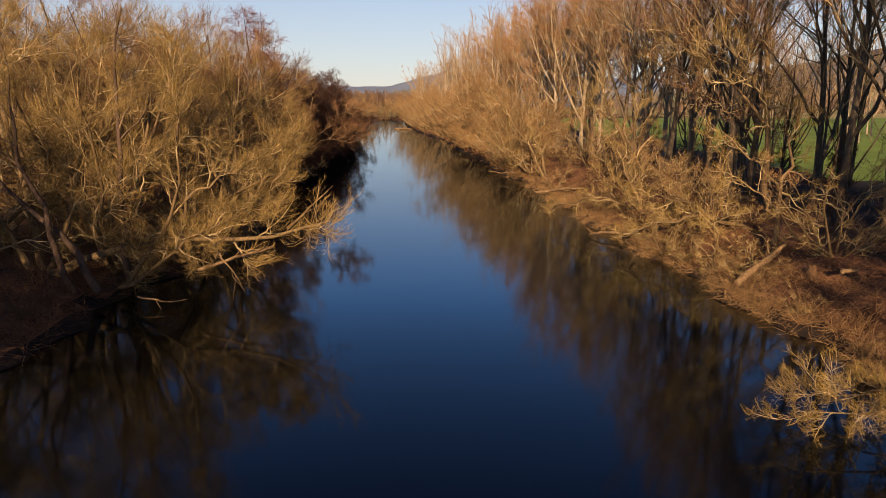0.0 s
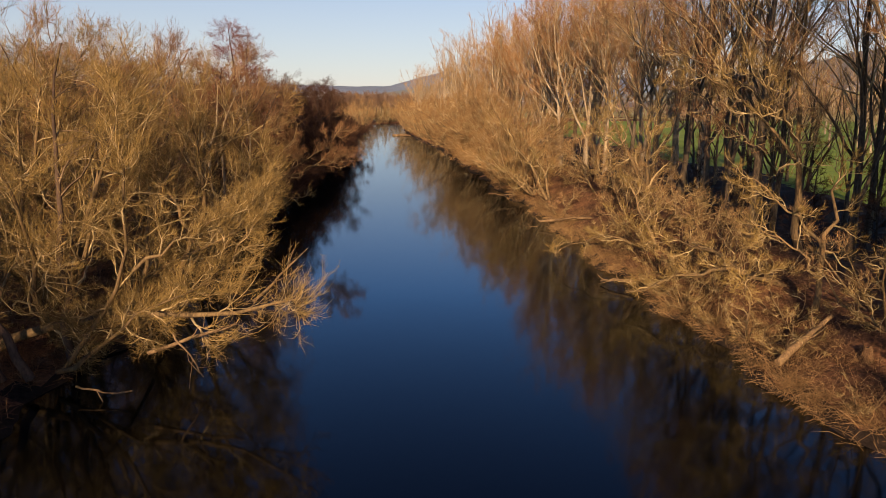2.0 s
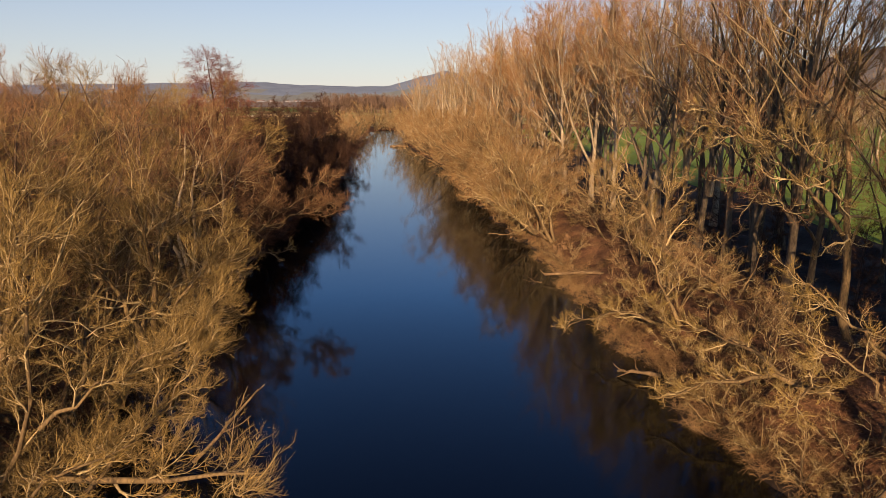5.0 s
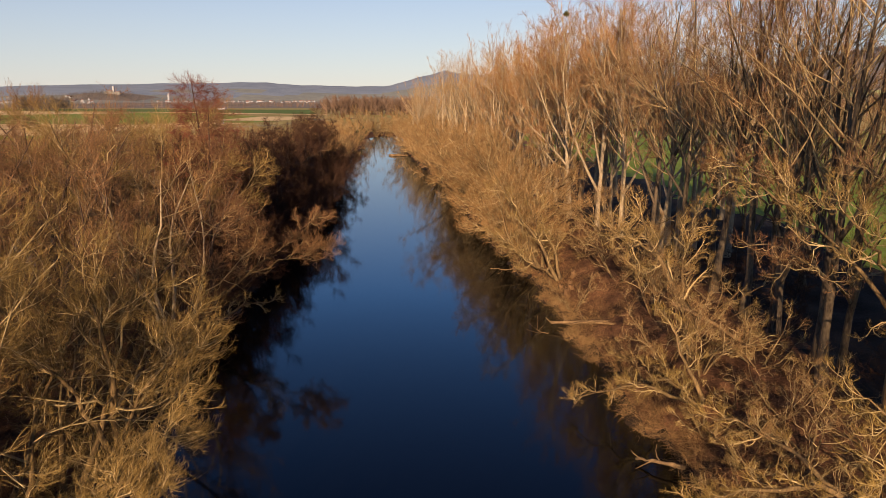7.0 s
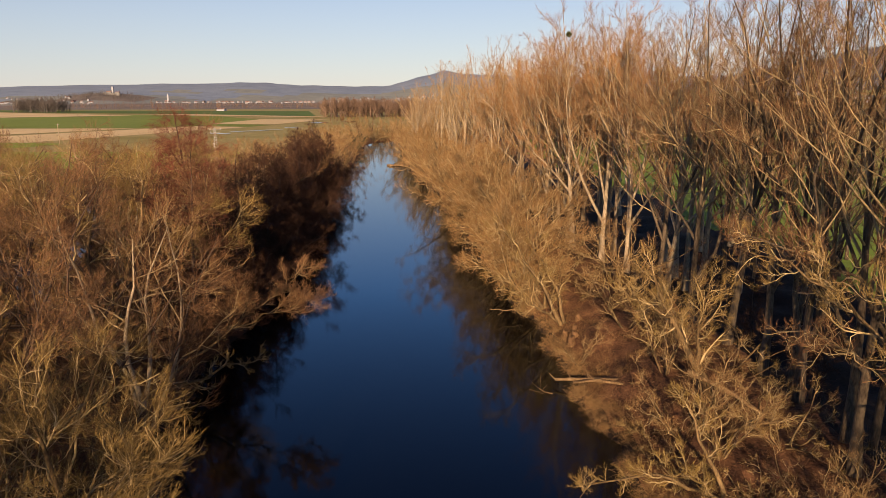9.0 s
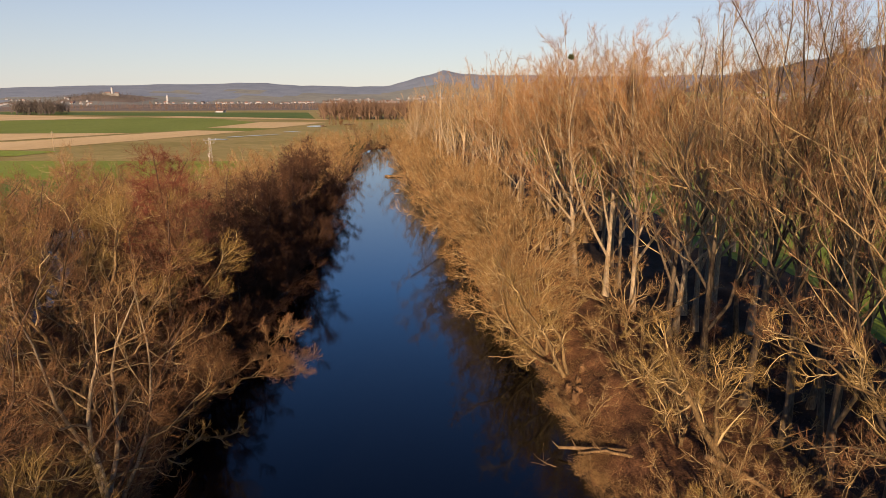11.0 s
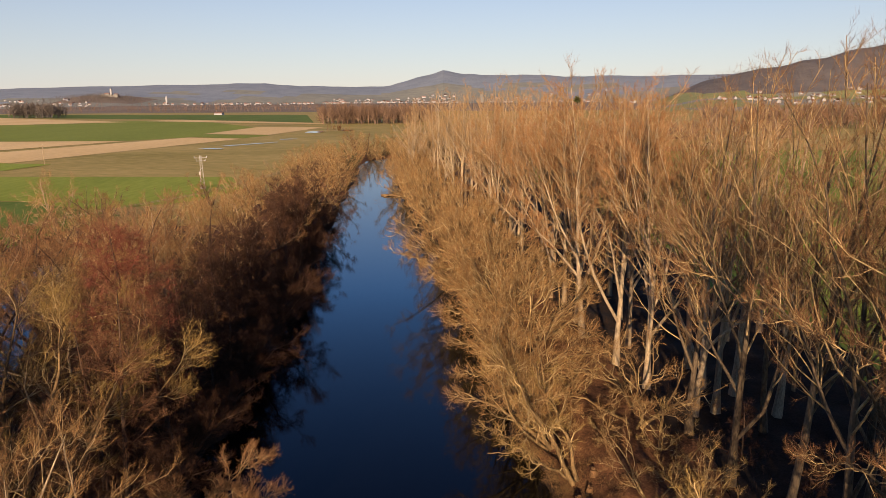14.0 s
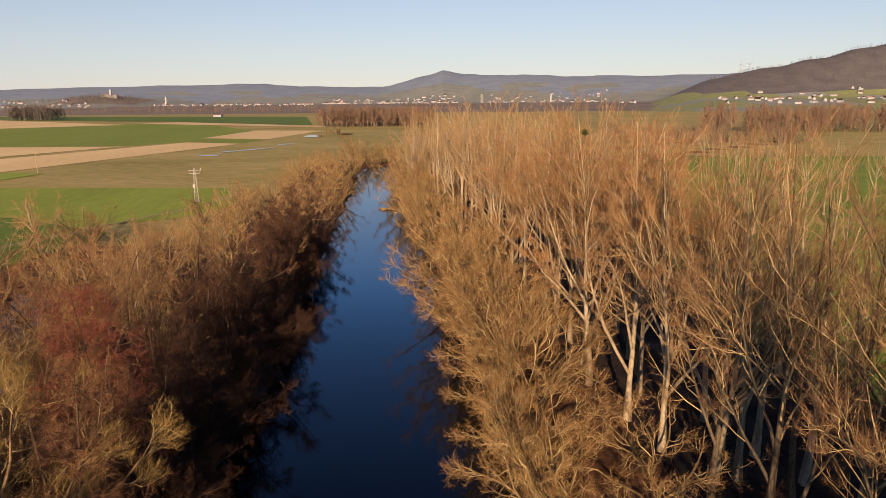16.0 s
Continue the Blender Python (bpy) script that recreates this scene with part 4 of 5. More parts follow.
shaped_tree(317, [([(11.8, 80.5, 1.0), (10.0, 81.5, 4.5), (7.6, 83.0, 8.0), (5.8, 84.5, 11.0)], 0.2),
                  ([(12.0, 80.8, 1.0), (9.2, 80.6, 3.0), (6.8, 80.8, 4.6), (5.4, 81.0, 5.6)], 0.14),
                  ([(12.2, 81.0, 1.0), (11.0, 83.0, 5.0), (9.0, 86.0, 9.0)], 0.18)], 8.5,
            "golden willow leaning out from the corner of the bank", t0=0.2)
plant(brushy[0], 19.5, 33.0, None, 0.8)
for x, y, s in ((15.6, 33.6, 0.38), (14.9, 36.4, 0.42), (14.4, 39.0, 0.4), (16.6, 35.2, 0.35), (17.4, 37.4, 0.4), (13.9, 41.5, 0.45), (15.6, 28.5, 0.25)):
    plant(brushy[int(x * 5) % 3], x, y, None, s)
plant(brushy[1], 20.0, 44.0, None, 0.55)
plant(brushy[2], 21.5, 51.0, None, 0.5)
plant(willows[1], 16.5, 57.5, None, 0.5)
plant(leaners[1], 11.0, 86.5, 170, 0.95)
plant(willows[2], 11.0, 90.5, None, 0.55)
for x, y, s in ((17.5, 45.5, 0.45), (18.5, 49.5, 0.45), (16.2, 55.0, 0.5), (15.5, 59.0, 0.55), (17.0, 67.0, 0.6), (18.0, 71.5, 0.5), (16.5, 76.0, 0.7),
                (18.5, 87.5, 1.0), (10.5, 98.0, 1.2), (9.8, 104.0, 1.3), (19.5, 92.0, 0.9), (20.5, 36.0, 0.6), (11.9, 72.5, 0.42)):
    plant(willows_mid[int(x * 7 + y) % 3], x, y, None, s)
belt(5, 86, 108, lambda y: right_bank(y) + 1.0 + rnd.random() * 2.5, willows, (0.5, 0.65), 2.8)
belt(14, 108, 140, lambda y: right_bank(y) + 1.0 + rnd.random() * 6.5, willows_mid, (1.25, 1.65), 2.6)
belt(38, 135, 260, lambda y: right_bank(y) + 1.0 + rnd.random() * 9, willows_far, (0.95, 1.3), 3.2)
belt(30, 260, 380, lambda y: right_bank(y) + 1.0 + rnd.random() * 9, willows_far, (0.95, 1.3), 3.4)
for y in (88, 92, 97, 103, 109, 115, 122, 130, 139, 148, 158):
    plant(leaners[int(y) % 2], float(right_bank(y)) + 1.8, float(y), 180 + rnd.uniform(-20, 20), rnd.uniform(0.65, 0.95))
belt(11, 34, 61, lambda y: right_bank(y) + 0.8 + rnd.random() * 4, brushy, (0.35, 0.6), 1.8)
belt(10, 45, 95, lambda y: right_bank(y) + 5 + rnd.random() * 7, brushy, (0.4, 0.8), 2.4)
# tall trees closing the river at its bend
belt(16, 378, 412, lambda y: left_bank(y) - 2.0 - rnd.random() * 14, willows_far + brown_far, (1.2, 1.6), 3.5)
belt(14, 374, 410, lambda y: left_bank(y) - 0.8 - rnd.random() * 3, willows_far, (0.9, 1.2), 3.0)
# the wood beyond the meadow
belt(24, 150, 420, lambda y: 62 + 0.16 * y + rnd.random() * 40, poplars_far, (0.6, 0.8), 5.0)


for proto in (*willows, *willows_dense, *willows_mid, *willows_far, *brown_far, *leaners, *shaded_leaners, *pale_trees, *brushy, *poplars, *poplars_far, *shaded_poplars, *shaded_poplars_far, *ditch_poplars, *alders, *shaded_alders, *brown_trees):
    if proto.name not in USED:
        for ob in (*proto.children_recursive, proto):
            bpy.data.objects.remove(ob)

# ---- undergrowth ----
def thicket(name, seed, count, place, height, mat, label, rad=0.012, lean=0.5, droop=-0.1):
    rng = np.random.default_rng(seed)
    x, y = place(rng, count)
    z = ground_height(x, y)
    ok = z > 0.0
    x, y, z = x[ok], y[ok], z[ok]
    n = len(x)
    start = np.stack([x, y, z - 0.05], 1)
    way = np.stack([rng.normal(0, lean, n), rng.normal(0, lean, n), np.ones(n)], 1)
    S = 2 if droop < -0.5 else 1
    P = polylines(rng, start, way, height * rng.uniform(0.4, 1.3, n), S, droop, 0.25)
    R = np.full((n, S + 1), rad) * np.linspace(1.0, 0.4, S + 1)
    v, f = lines(P, R, 3 if S > 1 else 0)
    return tagged(mesh_object(name, v, f, mat), label, "undergrowth", kind="stuff")


def strip(bank, sign, y0, y1, w0, w1, power=1.0):
    def place(rng, n):
        y = y0 + (y1 - y0) * rng.random(n)
        clump = 0.5 + 0.5 * np.sin(y * 1.9) * np.sin(y * 0.63 + 1)
        x = bank(y) + sign * (w0 + (w1 - w0) * rng.random(n) ** power * (0.6 + 0.4 * clump))
        tangle = np.sin(x * 1.9 + 1.4 * np.sin(y * 0.8)) * np.sin(y * 1.5 + 1.2 * np.sin(x * 0.7)) + 0.5 * np.sin(x * 4.3 + y * 3.1)
        keep = rng.random(n) < np.clip(0.5 + 0.75 * tangle, 0.06, 1.0)
        return x[keep], y[keep]
    return place


thicket("bank_brush", 1, 30000, strip(right_bank, 1, 20, 110, 0.1, 13), 0.75, M_BRUSH, "tangle of dead brown stems on the river bank", 0.008, 0.9)
thicket("bank_grass", 2, 9000, strip(right_bank, 1, 22, 110, 0.1, 5, 1.5), 0.7, M_REED, "dry straw-coloured grass hanging over the bank", 0.010, 0.8, -0.9)
thicket("bank_grass", 10, 12000, strip(right_bank, 1, 18, 80, -0.6, 1.1), 0.9, M_REED, "dry grass and roots hanging over the undercut bank", 0.009, 0.9, -1.2)
thicket("bank_brush", 11, 9000, strip(right_bank, 1, 18, 108, -0.3, 5.0), 1.1, M_GOLD_TWIG, "thin golden whips standing in the bank brush", 0.008, 0.5)
thicket("bank_brush", 3, 24000, strip(left_bank, -1, 24, 110, 0.2, 14), 1.6, M_BRUSH, "tangle of dead brown stems under the trees")
thicket("bank_grass", 7, 9000, strip(left_bank, -1, 20, 110, -0.2, 4, 1.4), 0.9, M_BRUSH, "dead brown stems hanging over the shaded bank", 0.012, 0.9, -0.9)
thicket("bank_brush", 4, 7000, strip(right_bank, 1, 110, 300, 0.2, 10), 1.6, M_BRUSH, "tangle of dead brown stems on the river bank", 0.025)
thicket("bank_brush", 5, 7000, strip(left_bank, -1, 110, 320, 0.2, 14), 1.8, M_BRUSH, "tangle of dead brown stems on the river bank", 0.025)
# undergrowth in the shade-darkened twig colour
thicket("under_brush", 6, 7000, strip(right_bank, 1, 28, 120, 9, 20), 1.1, M_SHADED_TWIG, "thin undergrowth below the poplars, darkened for shade", 0.012)


def tussocks(count, bank, sign, y0, y1, w0, w1, spread):
    """Places for grass that stands in tufts."""
    def place(rng, n):
        cy_ = rng.uniform(y0, y1, count)
        cx_ = bank(cy_) + sign * rng.uniform(w0, w1, count)
        pick = rng.integers(0, count, n)
        return cx_[pick] + rng.normal(0, spread, n), cy_[pick] + rng.normal(0, spread, n)
    return place


thicket("grass_tufts", 8, 16000, tussocks(230, right_bank, 1, 18, 90, -0.5, 2.0, 0.2), 0.8, M_REED, "tufts of dry straw grass hanging over the bank", 0.0065, 0.7, -1.1)
thicket("grass_tufts", 9, 8000, tussocks(150, right_bank, 1, 18, 90, 2.0, 11.0, 0.28), 0.45, M_REED, "low tufts of dry grass among dead leaves", 0.006, 0.7, -0.9)


# ---- logs, stumps and drift on the banks ----
def log(points, r, label, name="fallen_log", mat=None, seed=0, snags=4):
    rng = np.random.default_rng(seed)
    P = smooth_line(points, 8, rng, 0.03)[None]
    R = (r * (1 - 0.45 * np.linspace(0, 1, 9)) * rng.uniform(0.85, 1.1, 9))[None]
    base = P[0, 0].copy()
    v, f = tubes(P - base, R, 9)
    n = len(v)
    ends = []
    v = np.concatenate([v, [P[0, 0] - base, P[0, -1] - base]])
    for k in range(9):
        ends.append((n, (k + 1) % 9, k, k))
        ends.append((n + 1, n - 9 + k, n - 9 + (k + 1) % 9, n - 9 + (k + 1) % 9))
    root = tagged(new(name), label, "log")
    root.matrix_basis = pose(*base)
    me = bpy.data.meshes.new("trunk")
    me.from_pydata([tuple(p) for p in v], [], [tuple(q) for q in f] + [q[:3] for q in ends])
    me.polygons.foreach_set("use_smooth", [True] * len(f) + [False] * len(ends))
    me.materials.append(mat or M_DEADWOOD)
    ob = new("trunk", me)
    ob.parent = root
    if snags:
        Q, S = sprout(rng, P - base, R, snags, 0.3, 1.0, 50, 15, 1.3, 0.3, 3, 0.3, 0.2, r * 0.4, 0.012, 0.5)
        for i in range(len(Q)):
            v, f = tubes(Q[i:i + 1], S[i:i + 1], 5)
            mesh_object("branch", v, f, mat or M_DEADWOOD, root)
    return root


log([(14.6, 32.8, 0.7), (16.0, 33.5, 1.5), (17.5, 34.2, 2.4)], 0.18, "broken willow log leaning on the bank", seed=1, snags=2)
log([(18.0, 30.0, 2.0), (18.6, 29.6, 2.2)], 0.12, "short split log on leaf litter", seed=2, snags=0)
log([(14.2, 67.4, 1.2), (12.0, 68.4, 0.9), (9.5, 69.3, 0.5)], 0.2, "pale fallen log reaching into the river", seed=3)
log([(14.0, 66.6, 1.2), (12.4, 67.6, 1.2), (10.6, 68.0, 0.8)], 0.13, "pale fallen branch beside the river log", seed=4)
log([(16.0, 60.2, 4.9), (17.5, 60.0, 4.2), (19.2, 59.4, 3.4), (20.6, 59.0, 2.4)], 0.17, "split limb broken down from the leaning willow", seed=5, snags=2)
log([(9.0, 86.0, 0.9), (7.4, 85.6, 0.8), (5.6, 85.1, 1.1)], 0.07, "bleached stick poking out over the water", seed=6, snags=1)
log([(-11.6, 31.4, 1.6), (-10.4, 31.6, 2.0), (-8.2, 32.2, 2.6)], 0.1, "bleached broken branch over the water", seed=7, snags=3)
log([(-10.6, 31.6, 2.4), (-10.0, 31.6, 1.4), (-9.5, 31.6, 0.5)], 0.05, "thin dead stick hanging to the water", seed=8, snags=3)
log([(-7.6, 32.7, 3.4), (-6.9, 33.6, 4.0), (-6.0, 35.2, 4.9)], 0.06, "bleached twig end of a broken bough", seed=9, snags=3)
log([(-14.2, 30.6, 0.5), (-12.8, 30.3, 0.35), (-11.8, 30.2, 0.5)], 0.045, "thin dead stick lying in the water", seed=10, snags=2)
log([(-17.5, 247.0, 0.1), (-14.5, 246.0, 0.3), (-11.0, 243.0, 0.3)], 0.4, "drift log stranded in the river", seed=11, snags=6)
log([(-16.5, 244.5, 0.1), (-14.0, 246.5, 0.5), (-12.5, 249.0, 0.3)], 0.3, "drift log stranded in the river", seed=12, snags=5)
log([(12.6, 47.0, 0.5), (11.4, 47.6, 0.5), (10.6, 48.4, 0.2)], 0.12, "driftwood caught at the waterline", seed=13, snags=3)
log([(8.9, 66.8, 0.5), (8.4, 67.4, 0.3), (8.0, 67.2, 0.7)], 0.03, "thin twig rising from the water", seed=14, snags=5)


def stump(x, y, h, r, label, seed):
    rng = np.random.default_rng(seed)
    bm = bmesh.new()
    rings = []
    for z, s in ((-0.15, 1.5), (0.15, 1.15), (h * 0.6, 0.95), (h, 0.85)):
        rings.append([bm.verts.new((r * s * math.cos(a) * rng.uniform(0.9, 1.12), r * s * math.sin(a) * rng.uniform(0.9, 1.12), z + (rng.normal(0, 0.12 * h) if z == h else 0))) for a in np.arange(10) * 2 * math.pi / 10])
    for lo, hi in zip(rings, rings[1:]):
        for k in range(10):
            bm.faces.new((lo[k], lo[(k + 1) % 10], hi[(k + 1) % 10], hi[k]))
    top = bm.verts.new((0, 0, h * 0.9))
    for k in range(10):
        bm.faces.new((rings[-1][k], rings[-1][(k + 1) % 10], top))
    ob = tagged(part("tree_stump", bm, M_STUMP), label, "stump")
    ob.matrix_basis = pose(x, y, float(ground_height(x, y)), rng.normal(0, 6), rng.normal(0, 6), rng.random() * 360)
    return ob


for k, (x, y, h, r) in enumerate([(11.8, 78.6, 0.7, 0.3), (12.6, 77.6, 0.5, 0.26), (12.0, 76.4, 0.8, 0.28), (13.4, 75.6, 0.45, 0.3), (12.9, 79.8, 0.6, 0.25), (13.6, 81.5, 0.5, 0.25), (17.6, 31.6, 0.5, 0.2), (16.8, 70.0, 0.6, 0.28)]):
    stump(x, y, h, r, "short gnawed tree stump on the brown bank", 30 + k)

# dark mistletoe ball high in a poplar
rng = np.random.default_rng(5)
d = unit(rng.normal(0, 1, (220, 3)))
P = polylines(rng, d * 0.1, d, rng.uniform(0.2, 0.38, 220), 1, 0, 0.1)
v, f = tubes(P, np.full((220, 2), 0.02), 3)
ball = tagged(mesh_object("mistletoe", v, f, M_MISTLETOE), "dark green mistletoe ball in a poplar top", "mistletoe")
host = min((ob for ob in bpy.data.objects if ob.name.startswith("poplar_tree")), key=lambda ob: (ob.matrix_basis.translation.xy - Vector((18.3, 110.2))).length)
twig_ends = np.array([host.matrix_basis @ v.co for c_ in host.children if c_.name.startswith("crown") for v in c_.data.vertices])
spot = twig_ends[np.argmin(((twig_ends - np.array([19.4, 113.5, 30.6])) ** 2).sum(1))]
ball.matrix_basis = pose(*spot)


evergreen = willow(330, 7.0, 6, 40, r=0.12, near=False, label="dark evergreen bush at the river bend", kind="evergreen_bush", mats=(M_ALDER_BARK, M_EVERGREEN), category="bush", counts=(8, 7, 12))
plant(evergreen, -36.5, 318.0, 0, 1.0)
plant(evergreen, -38.0, 326.0, 90, 1.2)

# ---- far woods ----
def wood(name, seed, count, place, H, mat, label, twigs=26):
    """A wood too far off to tell its trees apart: short stems with fans of coarse boughs."""
    rng = np.random.default_rng(seed)
    x, y = place(rng, count)
    z = ground_height(x, y)
    h = H * rng.uniform(0.7, 1.15, count)
    start = np.stack([x, y, z - 0.5], 1)
    P0 = polylines(rng, start, np.tile([0, 0, 1.0], (count, 1)), h, 4, 0, 0.08)
    R0 = np.tile(H * 0.016 * np.array([1.2, 1, 0.8, 0.5, 0.2]), (count, 1))
    c = (start + np.array([0, 0, 0.58]) * h[:, None])[:, None]
    P1, R1 = sprout(rng, P0, R0, twigs, 0.15, 0.98, 50, 14, H * 0.3, 0.4, 2, 0.5, 0.22, H * 0.016, H * 0.006, 0.9, 0.4, c, np.array([0.34, 0.34, 0.44]) * H)
    chunks = [tubes(P0, R0, 3), ribbons(rng, P1, R1)]
    if count < 500:
        P2, R2 = sprout(rng, P1, R1, 7, 0.2, 1.0, 45, 15, H * 0.10, 0.3, 1, 0.3, 0.1, H * 0.006, H * 0.002, 0.8)
        chunks.append(blades(rng, P2, R2))
    v, f = merged(chunks)
    return tagged(mesh_object(name, v, f, mat), label, "wood", kind="stuff")


def box_area(x0, x1, y0, y1):
    return lambda rng, n: (rng.uniform(x0, x1, n), rng.uniform(y0, y1, n))


def bearing_area(b0, b1, d0, d1):
    def place(rng, n):
        b, d_ = rng.uniform(b0, b1, n), rng.uniform(d0, d1, n)
        return b * d_, d_
    return place


wood("far_wood", 1, 210, box_area(-150, -10, 840, 960), 22, M_FARWOOD, "brown leafless wood at the river bend")
wood("far_wood", 3, 100, box_area(-755, -670, 1230, 1280), 25, M_DARKWOOD, "dark leafless copse on the plain")
wood("far_wood", 4, 1000, bearing_area(-0.66, 0.02, 1700, 2600), 15, M_FARWOOD, "long brown line of leafless trees across the plain", 7)
wood("far_wood", 5, 220, bearing_area(0.36, 0.75, 640, 800), 24, M_FARWOOD, "brown leafless wood beyond the meadow", 22)
wood("far_wood", 6, 90, bearing_area(0.22, 0.5, 480, 540), 15, M_FARWOOD, "brown leafless hedge wood beyond the meadow", 20)
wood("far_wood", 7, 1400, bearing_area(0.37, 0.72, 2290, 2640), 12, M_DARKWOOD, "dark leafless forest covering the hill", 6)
wood("far_wood", 8, 420, lambda rng, n: (rng.normal(-1450, 110, n), rng.normal(2950, 45, n)), 15, M_DARKWOOD, "dark leafless wood round the castle knoll", 8)
wood("far_bush", 9, 10, box_area(-104, -92, 664, 674), 6, M_BRUSH, "brown bush beside the flood pools")


# ---- town, castle, mast ----
def house_proto(seed, w, l, h, roof):
    root = tagged(new("house"), "small white rendered house with a clay tile roof", "house", "houses of the far towns")
    bm = bmesh.new()
    c = [(-w, -l), (w, -l), (w, l), (-w, l)]
    lo = [bm.verts.new((x, y, -2.0)) for x, y in c]
    hi = [bm.verts.new((x, y, h)) for x, y in c]
    for k in range(4):
        bm.faces.new((lo[k], lo[(k + 1) % 4], hi[(k + 1) % 4], hi[k]))
    g0, g1 = bm.verts.new((0, -l, h + roof)), bm.verts.new((0, l, h + roof))
    bm.faces.new((hi[0], hi[1], g0))
    bm.faces.new((hi[2], hi[3], g1))
    part("wall", bm, M_HAZED_WALLS, root)
    bm = bmesh.new()
    e, o = 0.5, 0.35
    s = roof / w
    a = [bm.verts.new(p) for p in ((-w - e, -l - e, h - e * s + o), (0, -l - e, h + roof + o), (0, l + e, h + roof + o), (-w - e, l + e, h - e * s + o),
                                   (w + e, -l - e, h - e * s + o), (w + e, l + e, h - e * s + o))]
    bm.faces.new((a[0], a[1], a[2], a[3]))
    bm.faces.new((a[1], a[4], a[5], a[2]))
    bmesh.ops.solidify(bm, geom=bm.faces[:], thickness=0.3)
    roof_ob = part("roof", bm, M_HAZED_ROOF, root)
    bm = bmesh.new()
    bmesh.ops.create_cube(bm, size=1.0, matrix=Matrix.Translation((w * 0.35, l * 0.3, h + roof * 0.8)) @ Matrix.Diagonal((0.8, 0.8, 2.2, 1)))
    part("chimney", bm, M_HAZED_ROOF, roof_ob)
    for y in (-l * 0.5, l * 0.5):
        for x in (-w - 0.04, w + 0.04):
            bm = bmesh.new()
            bmesh.ops.create_cube(bm, size=1.0, matrix=Matrix.Translation((x, y, h * 0.55)) @ Matrix.Diagonal((0.12, 1.4, 1.6, 1)))
            part("window", bm, M_STEEL, root)
    return root


houses = [house_proto(1, 4.5, 6.0, 5.0, 4.0), house_proto(2, 5.0, 8.0, 6.5, 4.5), house_proto(3, 6.0, 11.0, 5.5, 4.0)]
town = np.random.default_rng(11)


def settle(count, b0, b1, d0, d1, size=(0.6, 0.9), square=False):
    for _ in range(count):
        b, d_ = town.uniform(b0, b1), town.uniform(d0, d1)
        s = town.uniform(*size)
        plant(houses[town.integers(3)], b * d_, d_, town.uniform(0, 180), s)


settle(130, -0.17, 0.02, 2950, 3380, (0.5, 0.8))
settle(60, 0.06, 0.235, 3000, 3450, (0.5, 0.8))
settle(64, 0.385, 0.70, 1700, 2260)
settle(50, -0.66, -0.50, 2450, 2950, (0.5, 0.8))
settle(60, -0.42, -0.17, 2500, 3000, (0.45, 0.75))
settle(4, 0.23, 0.27, 2500, 2600)

barn = copy_thing(houses[2], pose(-437, 1395, 1.2, 0, 0, 78))
barn.scale = (0.8, 0.75, 0.6)
tagged(barn, "long white barn alone on the plain", "barn")


def tower(name, x, y, r, h, mat, label, cap=0.0, sides=12):
    bm = bmesh.new()
    prof = [(r, -6.0), (r * 0.97, h * 0.9), (r * 1.08, h * 0.91), (r * 1.08, h)]
    rings = [[bm.verts.new((q * math.cos(a), q * math.sin(a), z)) for a in np.arange(sides) * 2 * math.pi / sides] for q, z in prof]
    for lo, hi in zip(rings, rings[1:]):
        for k in range(sides):
            bm.faces.new((lo[k], lo[(k + 1) % sides], hi[(k + 1) % sides], hi[k]))
    top = bm.verts.new((0, 0, h + cap))
    for k in range(sides):
        bm.faces.new((rings[-1][k], rings[-1][(k + 1) % sides], top))
    ob = tagged(part(name, bm, mat), label, "tower")
    ob.matrix_basis = pose(x, y, float(ground_height(x, y)))
    return ob


castle = tagged(new("castle"), "ruined stone castle with a pale keep on a wooded knoll", "castle")
cz = float(ground_height(-1406, 3000))
castle.matrix_basis = pose(-1406, 3000, cz)


def castle_part(name, x, y, wx, wy, h, mat, pitched=0.0):
    bm = bmesh.new()
    bmesh.ops.create_cube(bm, size=1.0, matrix=Matrix.Translation((x, y, h / 2 - 4)) @ Matrix.Diagonal((wx, wy, h + 8, 1)))
    part(name, bm, mat, castle)
    if pitched:
        bm = bmesh.new()
        v = [bm.verts.new(p) for p in ((x - wx / 2, y - wy / 2, h + 0.2), (x + wx / 2, y - wy / 2, h + 0.2), (x + wx / 2, y + wy / 2, h + 0.2), (x - wx / 2, y + wy / 2, h + 0.2),
                                       (x - wx / 2, y, h + pitched), (x + wx / 2, y, h + pitched))]
        for q in ((0, 1, 5, 4), (2, 3, 4, 5), (1, 2, 5), (3, 0, 4)):
            bm.faces.new([v[i] for i in q])
        part("roof", bm, M_HAZED_ROOF, castle)


castle_part("keep", 0, 0, 7, 7, 30, M_HAZED_WALLS)
castle_part("hall", -18, 0, 22, 10, 9, M_STONE, 4)
castle_part("hall", 18, 4, 16, 10, 7, M_STONE, 3)
castle_part("curtain_wall", 0, -16, 70, 4, 5, M_STONE)
castle_part("turret", -32, -12, 6, 6, 9, M_STONE)

tower("stone_tower", 166, 3000, 8.0, 36, M_STONE, "square-topped stone tower above the far town")
tower("church_tower", -1095, 2800, 4.0, 26, M_HAZED_WALLS, "white church tower in the far village", 10, 8)
tower("church_tower", 470, 3080, 4.0, 24, M_HAZED_WALLS, "white church tower in the far town", 12, 8)


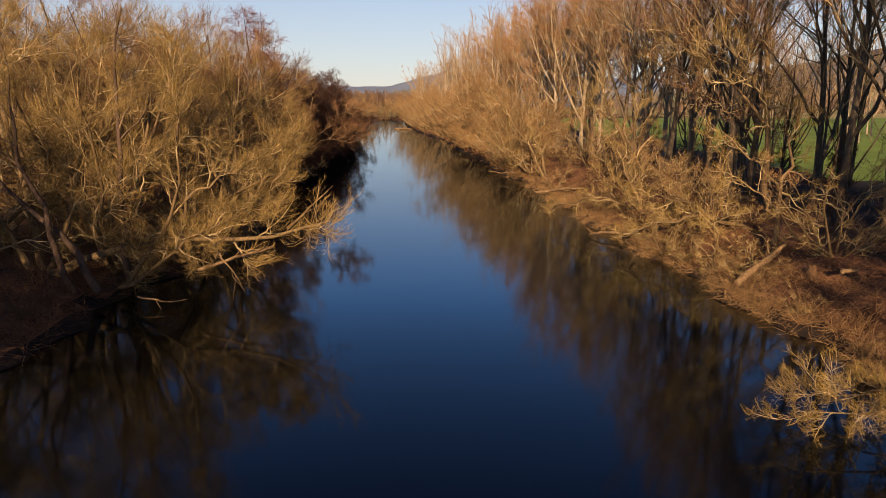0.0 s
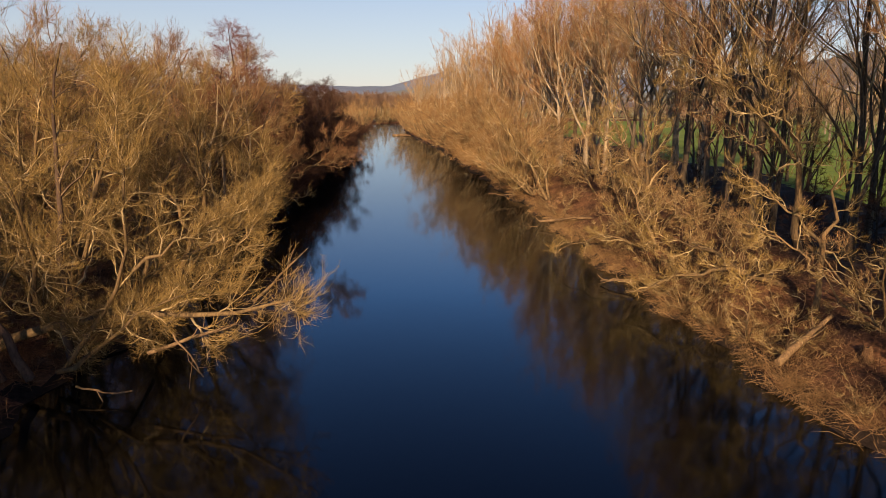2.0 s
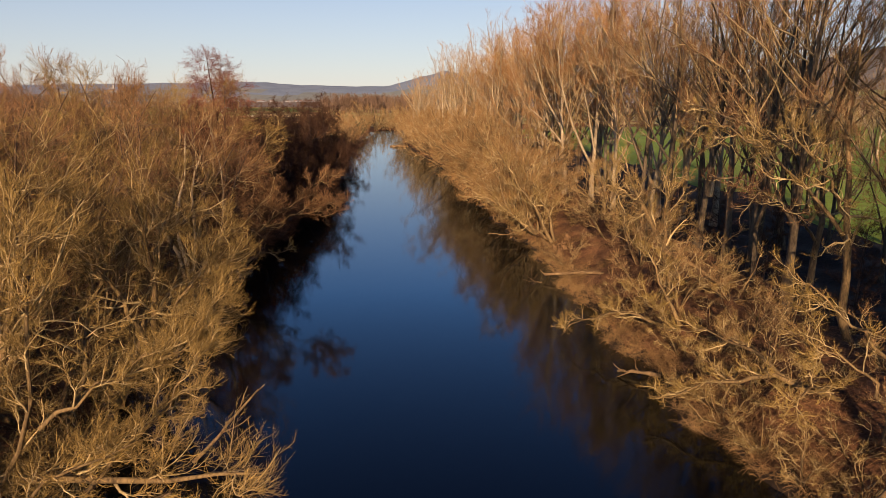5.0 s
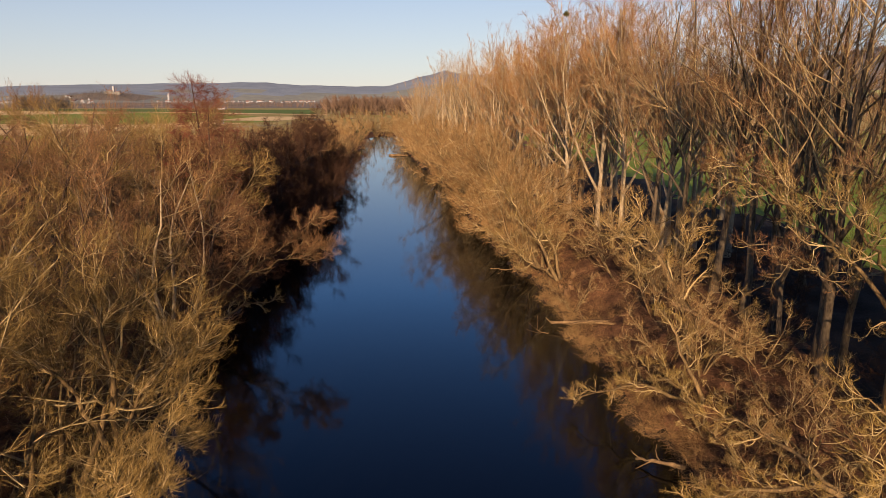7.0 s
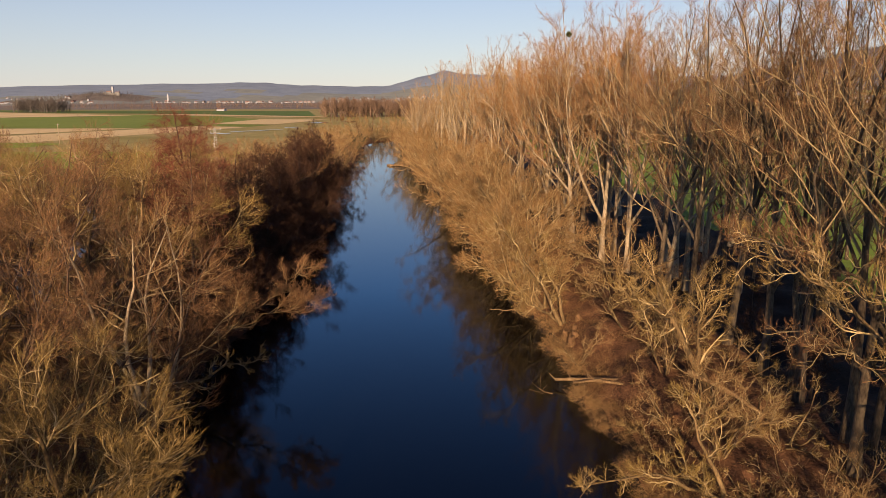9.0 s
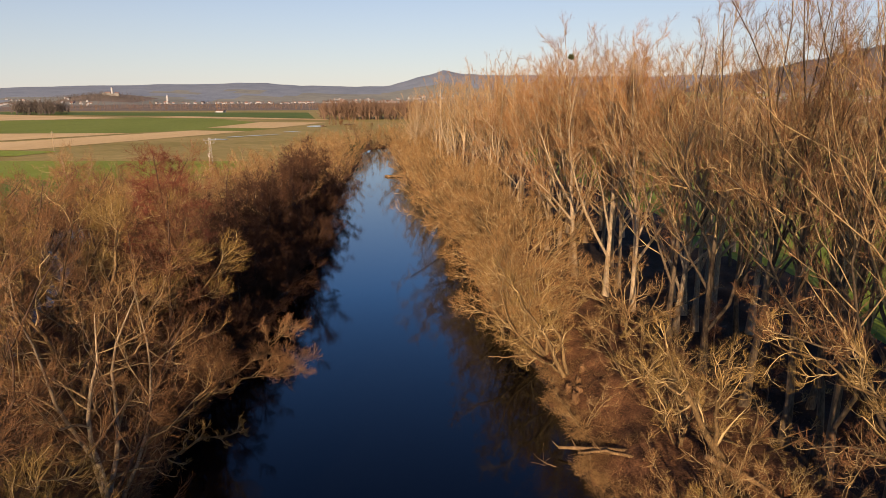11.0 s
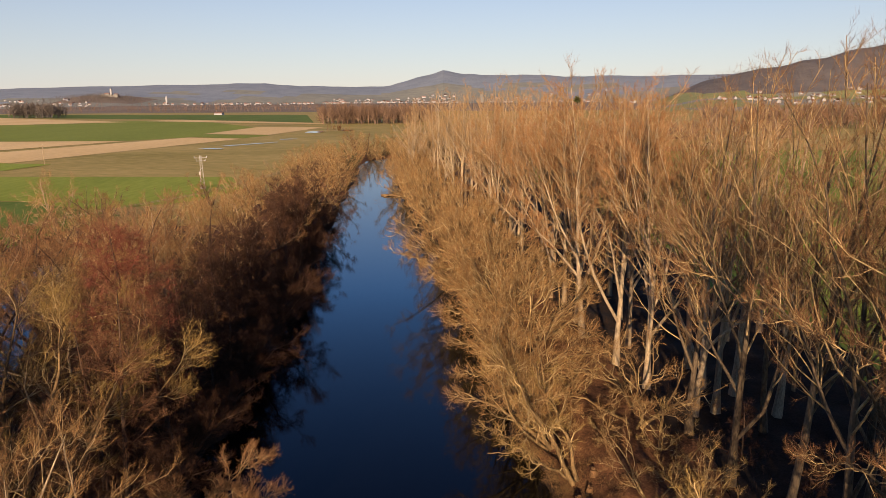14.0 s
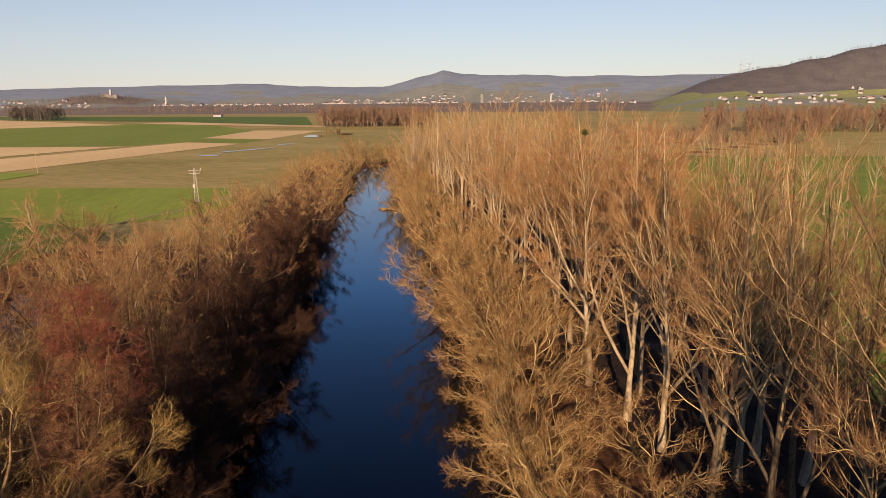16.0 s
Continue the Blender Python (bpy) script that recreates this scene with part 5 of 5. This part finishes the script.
def turbine(x, y, turn):
    root = tagged(new("wind_turbine"), "white wind turbine on the far ridge", "wind turbine", "turbines on the ridge")
    z = float(ground_height(x, y))
    root.matrix_basis = pose(x, y, z)
    v, f = tubes(np.array([[[0, 0, -3], [0, 0, 30], [0, 0, 62.0]]]), np.array([[2.0, 1.6, 1.2]]), 8)
    mesh_object("mast", v, f, M_HAZED_WALLS, root)
    bm = bmesh.new()
    bmesh.ops.create_cube(bm, size=1.0, matrix=Matrix.Translation((0, 0, 63)) @ Matrix.Diagonal((3, 7, 3, 1)))
    part("nacelle", bm, M_HAZED_WALLS, root)
    for k in range(3):
        a = radians(turn + 120 * k)
        tip = np.array([math.sin(a), 0, math.cos(a)])
        hub = np.array([0, -4.2, 63.0])
        v, f = tubes(np.stack([hub, hub + tip * 9, hub + tip * 30])[None], np.array([[0.8, 1.2, 0.25]]), 4)
        mesh_object("blade", v, f, M_HAZED_WALLS, root)


turbine(1800, 4300, 5)
turbine(1865, 4330, 40)


def bar(root, name, a, b, r=0.05, k=4, mat=None):
    v, f = tubes(np.array([[a, b]], float), np.array([[r, r]]), k)
    return mesh_object(name, v, f, mat or M_STEEL, root, smooth=False)


mast = tagged(new("lattice_mast"), "galvanised lattice power mast with crossarms at the field edge", "power mast")
mast.matrix_basis = pose(-76.9, 256.7, 1.2, 0, 0, 20)
HM = 11.0


def leg_at(i, z):
    w = 0.62 - 0.4 * z / HM
    return (w * (1, -1, -1, 1)[i], w * (1, 1, -1, -1)[i], z)


for i in range(4):
    bar(mast, "leg", leg_at(i, -0.3), leg_at(i, HM), 0.08)
    for s in range(9):
        z0, z1 = 0.4 + s * 1.15, 0.4 + (s + 1) * 1.15
        bar(mast, "brace", leg_at(i, z0 if s % 2 else z1), leg_at((i + 1) % 4, z1 if s % 2 else z0), 0.045)
for z, w in ((10.2, 1.9), (9.2, 1.4)):
    bar(mast, "crossarm", (-w, 0, z), (w, 0, z), 0.09)
    for x in (-w, 0, w):
        bar(mast, "insulator", (x, 0, z), (x, 0, z + 0.55), 0.09, 6, M_HAZED_WALLS)
bm = bmesh.new()
bmesh.ops.create_cube(bm, size=1.0, matrix=Matrix.Translation((-0.55, -0.1, 5.2)) @ Matrix.Diagonal((0.7, 0.8, 1.1, 1)))
part("transformer", bm, M_STEEL, mast)
bm = bmesh.new()
bmesh.ops.create_cube(bm, size=1.0, matrix=Matrix.Translation((0, 0, 0.35)) @ Matrix.Diagonal((1.7, 1.7, 0.9, 1)))
part("footing", bm, M_STONE, mast)

pole = tagged(new("power_pole"), "thin wooden power pole standing in the fields", "power pole")
pole.matrix_basis = pose(-181.2, 348.1, 1.2)
bar(pole, "post", (0, 0, -0.5), (0, 0, 9.5), 0.14, 6, M_POPLAR_BARK)
bar(pole, "crossarm", (-0.9, 0, 9.0), (0.9, 0, 9.0), 0.07)
